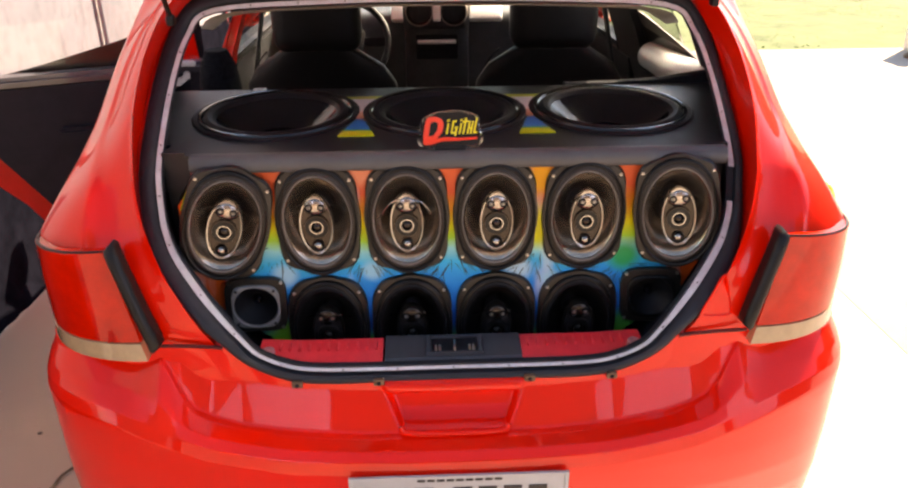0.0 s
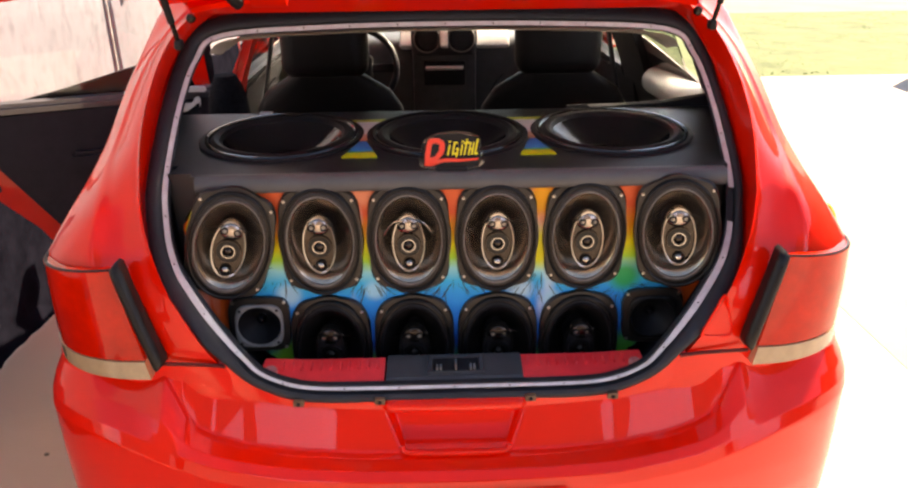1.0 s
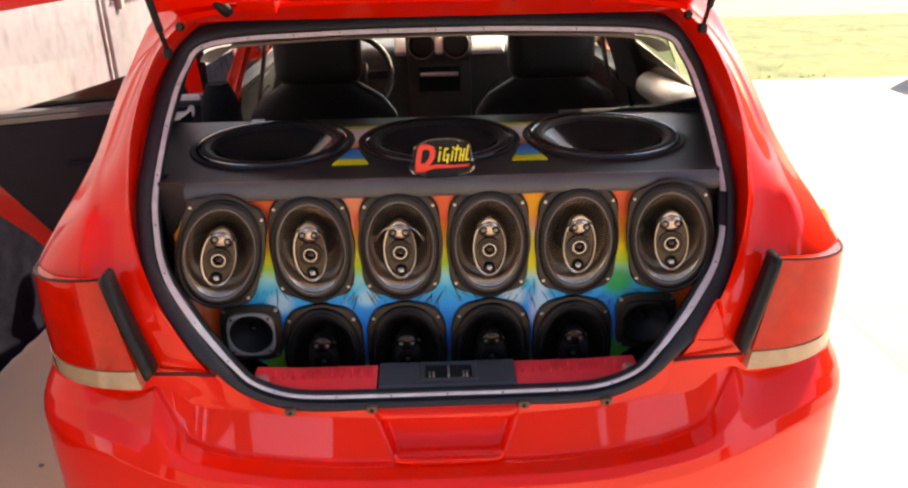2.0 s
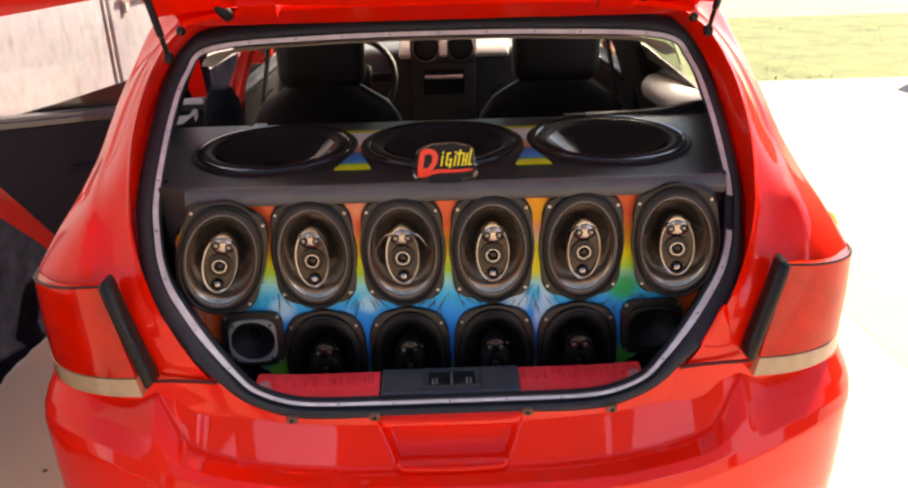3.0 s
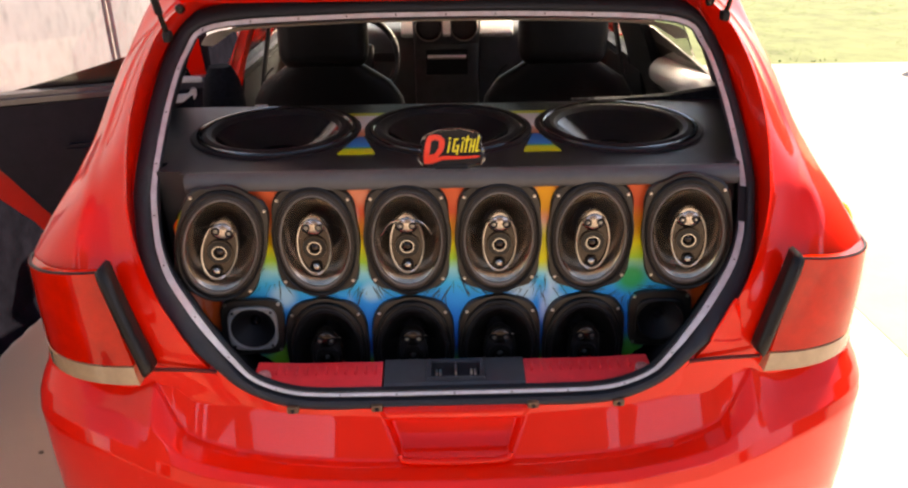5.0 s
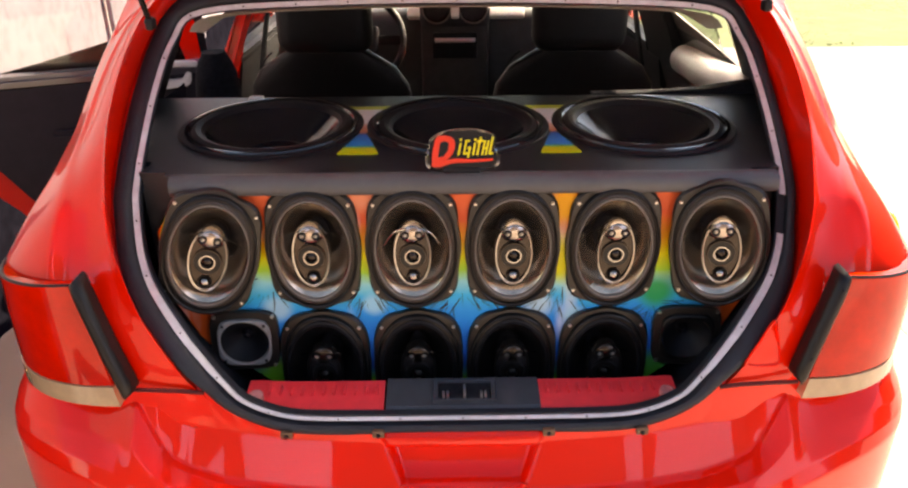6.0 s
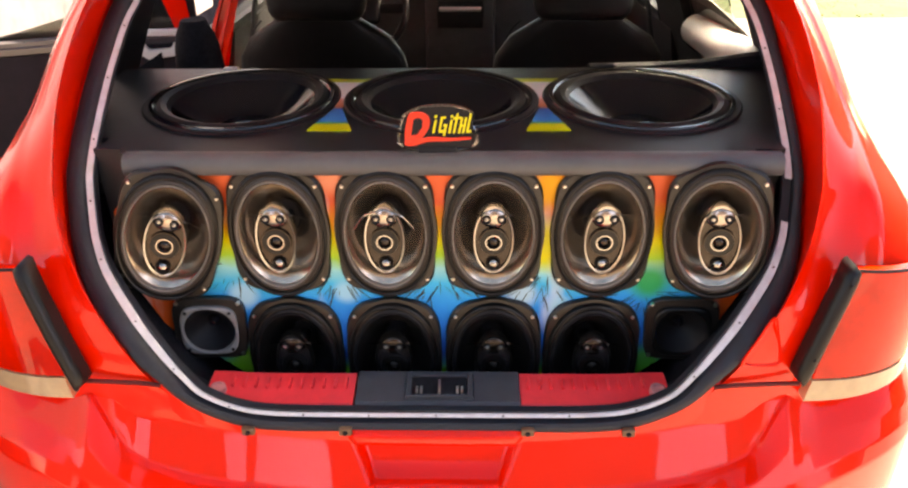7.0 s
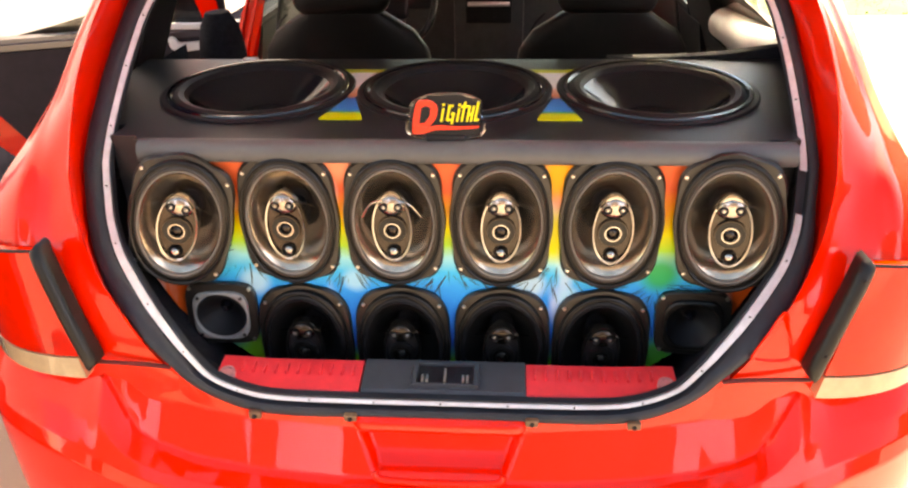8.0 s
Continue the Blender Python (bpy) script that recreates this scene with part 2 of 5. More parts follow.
def rainbow():
    """Airbrushed art: bands of colour that run up the board, with dark flung streaks."""
    m = material("rainbow_airbrush", (1, 1, 1), 0.35, coat=0.06, spec=0.15)
    nt = m.node_tree
    b = nt.nodes["Principled BSDF"]
    tc = nt.nodes.new("ShaderNodeTexCoord")
    sep = nt.nodes.new("ShaderNodeSeparateXYZ")
    nt.links.new(tc.outputs["Object"], sep.inputs[0])
    n1 = nt.nodes.new("ShaderNodeTexNoise")
    n1.inputs["Scale"].default_value = 7
    n1.inputs["Detail"].default_value = 6
    nt.links.new(tc.outputs["Object"], n1.inputs["Vector"])
    add = nt.nodes.new("ShaderNodeMath")
    add.operation = "MULTIPLY_ADD"
    nt.links.new(n1.outputs["Fac"], add.inputs[0])
    add.inputs[1].default_value = 0.07
    nt.links.new(sep.outputs["Z"], add.inputs[2])
    mr = nt.nodes.new("ShaderNodeMapRange")
    mr.inputs["From Min"].default_value, mr.inputs["From Max"].default_value = 0.68 + 0.035, 1.09 + 0.035
    nt.links.new(add.outputs[0], mr.inputs["Value"])
    ramp = nt.nodes.new("ShaderNodeValToRGB")
    stops = [(0.0, (0.12, 0.50, 0.03)), (0.08, (0.01, 0.10, 0.50)), (0.24, (0.0, 0.22, 0.76)), (0.36, (0.0, 0.36, 0.86)), (0.44, (0.01, 0.52, 0.88)), (0.505, (0.30, 0.76, 0.80)),
             (0.56, (0.42, 0.78, 0.06)), (0.63, (0.90, 0.84, 0.02)), (0.70, (0.85, 0.36, 0.02)), (0.80, (0.84, 0.12, 0.04)), (1.0, (0.80, 0.17, 0.06))]
    el = ramp.color_ramp.elements
    el[0].position, el[0].color = stops[0][0], (*stops[0][1], 1)
    el[1].position, el[1].color = stops[-1][0], (*stops[-1][1], 1)
    for p, c in stops[1:-1]:
        e = el.new(p)
        e.color = (*c, 1)
    nt.links.new(mr.outputs[0], ramp.inputs[0])
    wide = nt.nodes.new("ShaderNodeMath")
    wide.operation = "ABSOLUTE"
    nt.links.new(sep.outputs["X"], wide.inputs[0])
    flank = nt.nodes.new("ShaderNodeMapRange")
    flank.inputs["From Min"].default_value, flank.inputs["From Max"].default_value = 0.440, 0.452
    nt.links.new(wide.outputs[0], flank.inputs["Value"])
    tint = nt.nodes.new("ShaderNodeMix")
    tint.data_type = "RGBA"
    nt.links.new(flank.outputs[0], tint.inputs["Factor"])
    nt.links.new(ramp.outputs[0], tint.inputs["A"])
    tint.inputs["B"].default_value = (0.80, 0.12, 0.02, 1)
    # pale airbrushed flares
    mp = nt.nodes.new("ShaderNodeMapping")
    mp.inputs["Scale"].default_value = (16, 1, 5)
    mp.inputs["Rotation"].default_value = (0, 0.5, 0)
    nt.links.new(tc.outputs["Object"], mp.inputs["Vector"])
    n2 = nt.nodes.new("ShaderNodeTexNoise")
    n2.inputs["Scale"].default_value = 1.0
    n2.inputs["Detail"].default_value = 3
    nt.links.new(mp.outputs[0], n2.inputs["Vector"])
    r2 = nt.nodes.new("ShaderNodeMapRange")
    r2.inputs["From Min"].default_value, r2.inputs["From Max"].default_value = 0.57, 0.72
    r2.inputs["To Max"].default_value = 0.6
    nt.links.new(n2.outputs["Fac"], r2.inputs["Value"])
    mix = nt.nodes.new("ShaderNodeMix")
    mix.data_type = "RGBA"
    nt.links.new(r2.outputs[0], mix.inputs["Factor"])
    nt.links.new(tint.outputs["Result"], mix.inputs["A"])
    mix.inputs["B"].default_value = (0.75, 0.82, 0.85, 1)
    last = mix.outputs["Result"]
    # sprayed clouds of green and of orange
    for spot, reach, tone in (((0.352, 0.29, 0.862), 0.045, (0.01, 0.40, 0.05)), ((0.36, 0.29, 0.70), 0.05, (0.06, 0.42, 0.03)), ((-0.335, 0.29, 0.70), 0.05, (0.16, 0.50, 0.02)), ((0.175, 0.29, 0.93), 0.06, (0.85, 0.78, 0.02)), ((0.177, 0.29, 1.03), 0.05, (0.88, 0.42, 0.02)), ((-0.17, 0.29, 1.05), 0.04, (0.85, 0.30, 0.16)),
                              ((-0.330, 0.29, 0.835), 0.036, (0.42, 0.72, 0.86)), ((-0.155, 0.29, 0.842), 0.030, (0.35, 0.70, 0.88)), ((0.140, 0.29, 0.838), 0.036, (0.50, 0.75, 0.86)), ((0.205, 0.29, 0.815), 0.028, (0.36, 0.68, 0.86))):
        away = nt.nodes.new("ShaderNodeVectorMath")
        away.operation = "DISTANCE"
        nt.links.new(tc.outputs["Object"], away.inputs[0])
        away.inputs[1].default_value = spot
        soft = nt.nodes.new("ShaderNodeMapRange")
        soft.interpolation_type = "SMOOTHSTEP"
        soft.inputs["From Min"].default_value, soft.inputs["From Max"].default_value = reach * 0.3, reach
        soft.inputs["To Min"].default_value, soft.inputs["To Max"].default_value = 0.9, 0.0
        nt.links.new(away.outputs["Value"], soft.inputs["Value"])
        cloud = nt.nodes.new("ShaderNodeMix")
        cloud.data_type = "RGBA"
        nt.links.new(soft.outputs[0], cloud.inputs["Factor"])
        nt.links.new(last, cloud.inputs["A"])
        cloud.inputs["B"].default_value = (*tone, 1)
        last = cloud.outputs["Result"]
    nt.links.new(last, b.inputs["Base Color"])
    return m


def streaked(name, color, scale, amount, stretch):
    """A matt wall coat with fine marks drawn out downwards."""
    m = material(name, color, 0.85, bump=0.35, bump_scale=50)
    nt = m.node_tree
    tc = nt.nodes.new("ShaderNodeTexCoord")
    mp = nt.nodes.new("ShaderNodeMapping")
    mp.inputs["Scale"].default_value = (1, 1, stretch)
    nt.links.new(tc.outputs["Object"], mp.inputs["Vector"])
    last = None
    for sc, lo, hi in ((scale, 1 - amount, 1.02), (scale * 0.12, 1 - amount * 0.5, 1.04)):
        n = nt.nodes.new("ShaderNodeTexNoise")
        n.inputs["Scale"].default_value = sc
        n.inputs["Detail"].default_value = 9
        n.inputs["Roughness"].default_value = 0.7
        nt.links.new(mp.outputs[0], n.inputs["Vector"])
        r = nt.nodes.new("ShaderNodeMapRange")
        r.inputs["From Min"].default_value, r.inputs["From Max"].default_value = 0.32, 0.52
        r.inputs["To Min"].default_value, r.inputs["To Max"].default_value = lo, hi
        nt.links.new(n.outputs["Fac"], r.inputs["Value"])
        if last is None:
            last = r.outputs[0]
        else:
            mu = nt.nodes.new("ShaderNodeMath")
            mu.operation = "MULTIPLY"
            nt.links.new(last, mu.inputs[0])
            nt.links.new(r.outputs[0], mu.inputs[1])
            last = mu.outputs[0]
    sc = nt.nodes.new("ShaderNodeVectorMath")
    sc.operation = "SCALE"
    sc.inputs[0].default_value = color
    nt.links.new(last, sc.inputs["Scale"])
    nt.links.new(sc.outputs[0], nt.nodes["Principled BSDF"].inputs["Base Color"])
    return m


RAINBOW = rainbow()


def deck_art():
    """Cross bands of colour on the deck strips, by their depth."""
    m = material("deck_airbrush", (1, 1, 1), 0.3, coat=0.4)
    nt = m.node_tree
    tc = nt.nodes.new("ShaderNodeTexCoord")
    sep = nt.nodes.new("ShaderNodeSeparateXYZ")
    nt.links.new(tc.outputs["Object"], sep.inputs[0])
    mr = nt.nodes.new("ShaderNodeMapRange")
    mr.inputs["From Min"].default_value, mr.inputs["From Max"].default_value = 0.392, 0.664
    nt.links.new(sep.outputs["Y"], mr.inputs["Value"])
    ramp = nt.nodes.new("ShaderNodeValToRGB")
    stops = [(0.0, (0.62, 0.68, 0.01)), (0.09, (0.55, 0.66, 0.02)), (0.12, (0.08, 0.42, 0.14)), (0.15, (0.02, 0.28, 0.70)), (0.36, (0.01, 0.12, 0.45)), (0.42, (0.60, 0.20, 0.07)),
             (0.55, (0.75, 0.42, 0.30)), (0.60, (0.85, 0.85, 0.85)), (0.91, (0.85, 0.85, 0.86)), (0.93, (0.62, 0.66, 0.02)), (1.0, (0.55, 0.60, 0.02))]
    el = ramp.color_ramp.elements
    el[0].position, el[0].color = stops[0][0], (*stops[0][1], 1)
    el[1].position, el[1].color = stops[-1][0], (*stops[-1][1], 1)
    for p, c in stops[1:-1]:
        e = el.new(p)
        e.color = (*c, 1)
    nt.links.new(mr.outputs[0], ramp.inputs[0])
    nt.links.new(ramp.outputs[0], nt.nodes["Principled BSDF"].inputs["Base Color"])
    return m


ART = deck_art()

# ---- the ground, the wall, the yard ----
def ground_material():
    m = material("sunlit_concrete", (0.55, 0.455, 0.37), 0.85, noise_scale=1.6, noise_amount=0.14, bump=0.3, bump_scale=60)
    # brownish bounce tint of the shaded left side, painted into the concrete's colour
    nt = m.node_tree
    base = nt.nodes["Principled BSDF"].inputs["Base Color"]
    untinted = base.links[0].from_socket
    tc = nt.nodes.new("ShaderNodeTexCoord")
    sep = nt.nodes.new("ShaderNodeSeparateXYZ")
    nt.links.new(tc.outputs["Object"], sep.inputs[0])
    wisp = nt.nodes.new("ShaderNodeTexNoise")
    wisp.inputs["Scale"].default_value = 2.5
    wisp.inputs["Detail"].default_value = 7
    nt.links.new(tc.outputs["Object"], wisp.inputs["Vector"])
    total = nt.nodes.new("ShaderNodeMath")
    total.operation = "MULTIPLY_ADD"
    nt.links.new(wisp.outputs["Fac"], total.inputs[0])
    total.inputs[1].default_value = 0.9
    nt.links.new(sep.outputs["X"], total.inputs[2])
    shade_tint = nt.nodes.new("ShaderNodeMapRange")
    shade_tint.inputs["From Min"].default_value, shade_tint.inputs["From Max"].default_value = -0.1, -0.6
    shade_tint.inputs["To Max"].default_value = 0.85
    nt.links.new(total.outputs[0], shade_tint.inputs["Value"])
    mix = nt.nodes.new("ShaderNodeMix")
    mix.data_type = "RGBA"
    nt.links.new(shade_tint.outputs[0], mix.inputs["Factor"])
    nt.links.new(untinted, mix.inputs["A"])
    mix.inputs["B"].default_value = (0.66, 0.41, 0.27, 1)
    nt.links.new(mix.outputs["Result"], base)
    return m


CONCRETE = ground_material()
GRASSMAT = material("dry_lawn_soil", (0.165, 0.205, 0.080), 0.95, noise_scale=2.2, noise_amount=0.3, bump=0.8, bump_scale=40)
BLADE = material("grass_blade", (0.095, 0.200, 0.018), 0.7, noise_scale=1.3, noise_amount=0.2)
ROAD = material("pale_dirt_road", (0.30, 0.26, 0.21), 0.95, noise_scale=0.8, noise_amount=0.15, bump=0.4, bump_scale=30)
PLASTER = streaked("white_mottled_plaster", (0.285, 0.272, 0.310), 17.0, 0.30, 0.6)
DARKREFLECT = material("brown_reflector_paint", (0.085, 0.055, 0.045), 0.85, noise_scale=3.0, noise_amount=0.2, bump=0.3, bump_scale=60)
OCHRE = material("ochre_screen_paint", (0.36, 0.19, 0.08), 0.85, noise_scale=3.0, noise_amount=0.2, bump=0.3, bump_scale=60)
# dark base paint, darkened further to stand in for the car's shadow
PLINTH = material("shade_darkened_base_paint", (0.007, 0.007, 0.011), 0.95, noise_scale=9.0, noise_amount=0.5, bump=0.4, bump_scale=60, spec=0.0)
PALEREFLECT = material("pale_blue_reflector_paint", (0.38, 0.46, 0.74), 0.8, noise_scale=2.0, noise_amount=0.05, bump=0.2, bump_scale=60)
POST = material("white_post_paint", (0.72, 0.70, 0.66), 0.8, noise_scale=8.0, noise_amount=0.08)
STONE = material("brown_stone", (0.22, 0.15, 0.10), 0.9, noise_scale=20.0, noise_amount=0.3)
STREAK = material("grey_wall_stain", (0.36, 0.33, 0.33), 0.9, noise_scale=15.0, noise_amount=0.3)

b = bmesh.new()
bmesh.ops.create_grid(b, x_segments=60, y_segments=60, size=400)
tagged(part("ground", b, ROAD, None), "pale dry dirt ground reaching to the horizon", "ground", kind="structure").location = (0, 0, -0.03)

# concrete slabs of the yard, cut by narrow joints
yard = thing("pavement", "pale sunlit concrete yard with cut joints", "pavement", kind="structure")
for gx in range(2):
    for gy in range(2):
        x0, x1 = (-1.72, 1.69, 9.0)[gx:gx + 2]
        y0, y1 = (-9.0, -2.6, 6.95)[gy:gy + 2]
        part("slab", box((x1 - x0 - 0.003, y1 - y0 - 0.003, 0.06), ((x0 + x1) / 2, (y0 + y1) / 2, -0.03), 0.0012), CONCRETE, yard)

# a strip of thin lawn beyond the yard
b = bmesh.new()
bmesh.ops.create_grid(b, x_segments=60, y_segments=30, size=1, matrix=Matrix.Translation((7.0, 9.95, 0.0)) @ Matrix.Diagonal((15, 3.0, 1, 1)))
for v in b.verts:
    v.co.z = (0.012 + 0.02 * abs(noise.noise(v.co * 1.3))) * ease(6.95, 7.5, v.co.y) - 0.002
smooth(b)
tagged(part("lawn_soil", b, GRASSMAT, None), "dry yellow-green lawn strip past the concrete", "lawn", kind="structure")
rng = random.Random(3)
verts, faces = [], []
while len(verts) < 3 * 26000:
    x, y = rng.uniform(1.0, 11.5), rng.uniform(7.0, 12.9)
    if noise.noise((x * 0.7, y * 1.1, 0)) + (y - 8.7) * 0.28 < rng.uniform(-0.4, 0.5):
        continue
    a, h, w = rng.uniform(0, math.pi), rng.uniform(0.008, 0.022), rng.uniform(0.010, 0.022)
    k = len(verts)
    verts += [(x - w * math.cos(a), y - w * math.sin(a), 0), (x + w * math.cos(a), y + w * math.sin(a), 0), (x + rng.uniform(-.03, .03), y + rng.uniform(-.03, .03), h)]
    faces.append((k, k + 1, k + 2))
me = bpy.data.meshes.new("grass")
me.from_pydata(verts, [], faces)
me.materials.append(BLADE)
tagged(new("grass", me), "short patchy sunlit grass blades", "grass", kind="stuff")

# the wall along the car, white above a dark base, with a gate leaf and its bolt
wall = thing("wall_west", "white mottled plaster wall with a dark ragged base", "wall", kind="structure")
part("plaster", box((0.16, 8.6, 2.3), (-1.82, 3.7, 1.65), 0.004), PLASTER, wall)
b = bmesh.new()
rows = []
for i in range(173):
    y = -0.6 + i * 0.05
    out = 0.02 + 0.05 * abs(noise.noise((y * 3.1, 0, 2))) + 0.03 * abs(noise.noise((y * 11, 4, 2)))
    rows.append([(-1.737, y, 0.62), (-1.725, y, 0.59), (-1.722, y, 0.06), (-1.722 + out, y, 0.012), (-1.715 + out, y, 0.003)])
part("plinth", loft(rows), PLINTH, wall)
part("gate_joint", box((0.02, 0.018, 2.2), (-1.735, 3.08, 1.66), 0.002), STREAK, wall)
part("gate_leaf", box((0.03, 1.5, 1.9), (-1.73, 3.87, 1.5), 0.01), PLASTER, wall)
part("gate_bolt", tube([(-1.69, 3.2, 1.24), (-1.69, 3.65, 1.24)], 0.016), STREAK, wall)
part("bolt_keeper", box((0.03, 0.05, 0.10), (-1.70, 3.28, 1.22), 0.006), STREAK, wall)
rng = random.Random(11)
b = bmesh.new()
for k in range(70):
    y, z, s = rng.uniform(1.2, 3.0), rng.uniform(0.7, 1.5), rng.uniform(0.002, 0.007)
    n = 7
    ring = []
    for i in range(n):
        a = i * math.tau / n
        ring.append(b.verts.new((-1.7385, y + s * 0.7 * math.cos(a) * rng.uniform(.4, 1.2), z + s * 1.9 * math.sin(a) * rng.uniform(.4, 1.2))))
    b.faces.new(ring)
part("stains", b, STREAK, wall, "grey scuffs and stains").data.materials[0] = STREAK

post = thing("post", "white painted post with a brown stone at its foot", "post")
part("shaft", box((0.32, 0.32, 0.60), (5.20, 6.70, 0.30), 0.015), POST, post)
b = bmesh.new()
bmesh.ops.create_icosphere(b, subdivisions=3, radius=0.09, matrix=Matrix.Translation((4.90, 6.40, 0.025)) @ Matrix.Diagonal((1.3, 1, 0.5, 1)))
for v in b.verts:
    v.co += 0.02 * noise.noise_vector(v.co * 9)
tagged(part("stone", smooth(b, 60), STONE, None), "rough brown stone on the concrete", "stone")

# unseen wall added behind the viewer; pale and brown sections shape the paint's reflections
south = thing("added_wall_south", "unseen plastered wall added behind the viewer", "wall", kind="structure")
part("plaster", box((20.0, 0.2, 0.8), (1.0, -7.2, 0.40), 0.01), PLASTER, south)
for x0, x1 in ((-3.4, -2.0), (3.0, 9.0)):
    part("pale_reflector", box((x1 - x0, 0.3, 5.0), ((x0 + x1) / 2, -7.5, 2.5), 0.01), PALEREFLECT, south, "unseen pale blue panel added for bumper reflections")
for x0, x1 in ((-9.0, -3.4), (-2.0, 3.0), (9.0, 11.0)):
    part("dark_reflector", box((x1 - x0, 0.3, 5.0), ((x0 + x1) / 2, -7.5, 2.5), 0.01), DARKREFLECT, south, "unseen brown panel added to darken reflections")
part("wall_base", box((20.0, 0.02, 0.5), (1.0, -7.09, 0.25), 0.004), PLINTH, south, "dark base of the added wall")

# unseen wall added on the sunny side to dim what the right flank reflects
east = thing("added_wall_east", "unseen ochre wall added to darken the flank's reflections", "wall", kind="structure")
part("reflection_screen", box((0.3, 17.0, 3.2), (9.4, 1.5, 1.6), 0.01), OCHRE, east)
part("wall_cap", box((0.36, 17.0, 0.08), (9.4, 1.5, 3.24), 0.01), DARKREFLECT, east)

# dark crumbs on the shaded concrete
for i, (x, y, s) in enumerate(((-1.16, 0.62, 0.010), (-1.10, 0.40, 0.012), (-1.22, 0.34, 0.008), (-1.27, 0.88, 0.008), (-1.05, 0.72, 0.007))):
    b = bmesh.new()
    bmesh.ops.create_icosphere(b, subdivisions=1, radius=s, matrix=Matrix.Translation((x, y, s * 0.3)) @ Matrix.Diagonal((1.2, 0.9, 0.6, 1)))
    tagged(part("dirt_crumb", b, STONE, None), "dark crumb of dirt on concrete", "dirt", "crumbs on the yard")

twig = curve([(-1.150, 0.560, 0.005), (-1.123, 0.633, 0.006), (-1.119, 0.673, 0.007), (-1.098, 0.712, 0.005)], 4)
tagged(part("twig", tube(twig, 0.0035, 6), STONE, None), "thin dark twig lying on the concrete", "twig")

# ---- the car ----
car = thing("car", "glossy red hatchback with its tailgate and a rear door open", "car")

# the tailgate opening: half outline (x, z) of its trimmed edge, and how far forward it lies at each height;
# then the outline and depth of the outer skin round it, with a gutter between the two
HALF = [(0.0, 0.720), (0.13, 0.720), (0.25, 0.722), (0.310, 0.732), (0.362, 0.757), (0.402, 0.797), (0.452, 0.847), (0.508, 0.908), (0.532, 0.952), (0.542, 0.995),
        (0.546, 1.045), (0.547, 1.095), (0.542, 1.190), (0.522, 1.268), (0.470, 1.312), (0.25, 1.325), (0.0, 1.328)]
DEPTH = [(0.60, 0.105), (0.72, 0.125), (0.76, 0.128), (0.80, 0.142), (0.85, 0.175), (0.90, 0.215), (0.95, 0.250), (1.0, 0.280), (1.05, 0.304), (1.1, 0.352), (1.2, 0.465), (1.27, 0.540), (1.33, 0.575), (1.42, 0.63)]
SKIN = [(0.0, 0.720), (0.13, 0.720), (0.25, 0.721), (0.310, 0.728), (0.358, 0.748), (0.404, 0.800), (0.446, 0.885), (0.479, 0.955), (0.506, 1.04), (0.522, 1.12),
        (0.528, 1.18), (0.52, 1.25), (0.495, 1.305), (0.44, 1.333), (0.36, 1.341), (0.18, 1.347), (0.0, 1.35)]
SKINDEPTH = [(0.60, 0.105), (0.72, 0.130), (0.80, 0.135), (0.90, 0.150), (1.0, 0.185), (1.06, 0.22), (1.12, 0.275), (1.2, 0.355), (1.33, 0.49), (1.42, 0.57)]


def whole_loop(half):
    return [(p.x, p.y) for p in curve([(x, z, 0) for x, z in half + [(-x, z) for x, z in half[-2:0:-1]]], 5, closed=True)]


LOOP, SKINLOOP = whole_loop(HALF), whole_loop(SKIN)


def ring(d, dy, loop=None, depth=None):
    """The opening's outline moved outwards by d, and back by dy."""
    loop, depth = loop or LOOP, depth or DEPTH
    n = len(loop)
    out = []
    for i, (x, z) in enumerate(loop):
        ax, az = loop[i - 1]
        cx, cz = loop[(i + 1) % n]
        tx, tz = cx - ax, cz - az
        l = math.hypot(tx, tz)
        d0 = d
        if d > 0.01:
            d0 = d * (0.70 + 0.30 * ease(0.74, 0.88, z))
            if loop is LOOP and x > 0:
                d0 *= 1 - 0.36 * ease(0.88, 1.02, z) * (1 - ease(1.20, 1.30, z))
        px, pz = x + tz / l * d0, z - tx / l * d0
        out.append(Vector((px, lerp(depth, pz) + dy, pz)))
    return out


N = len(LOOP)
skin_edge = ring(0.053, -0.003, SKINLOOP, SKINDEPTH)
boot = part("boot_jamb", loft([ring(0.014, 0.008), ring(0.036, 0.004), ring(0.041, 0.010), ring(0.047, 0.008), [a.lerp(c, 0.15) for a, c in zip(ring(0.049, 0.006), skin_edge)], [a.lerp(c, 0.9) + Vector((0, 0.004, 0)) for a, c in zip(ring(0.05, 0.006), skin_edge)], skin_edge], closed=True), RED_IN, car, "red painted tailgate jamb with a gutter")
part("edge_strip_backing", loft([ring(-0.004, 0.012), ring(-0.006, -0.004), ring(0.014, -0.004), ring(0.016, 0.012)], closed=True), SEAL, car)
part("inner_flange", loft([ring(0.0, 0.004), ring(0.030, 0.012), ring(0.050, 0.07)], closed=True), CARPET, car, "dark inner flange")
seal = []
for k in range(9):
    a = math.pi * k / 8
    seal.append(ring(0.023 - 0.016 * math.cos(a), -0.004 - 0.014 * math.sin(a)))
part("door_seal", loft(seal, closed=True), SEAL, car, "black rubber tailgate seal")

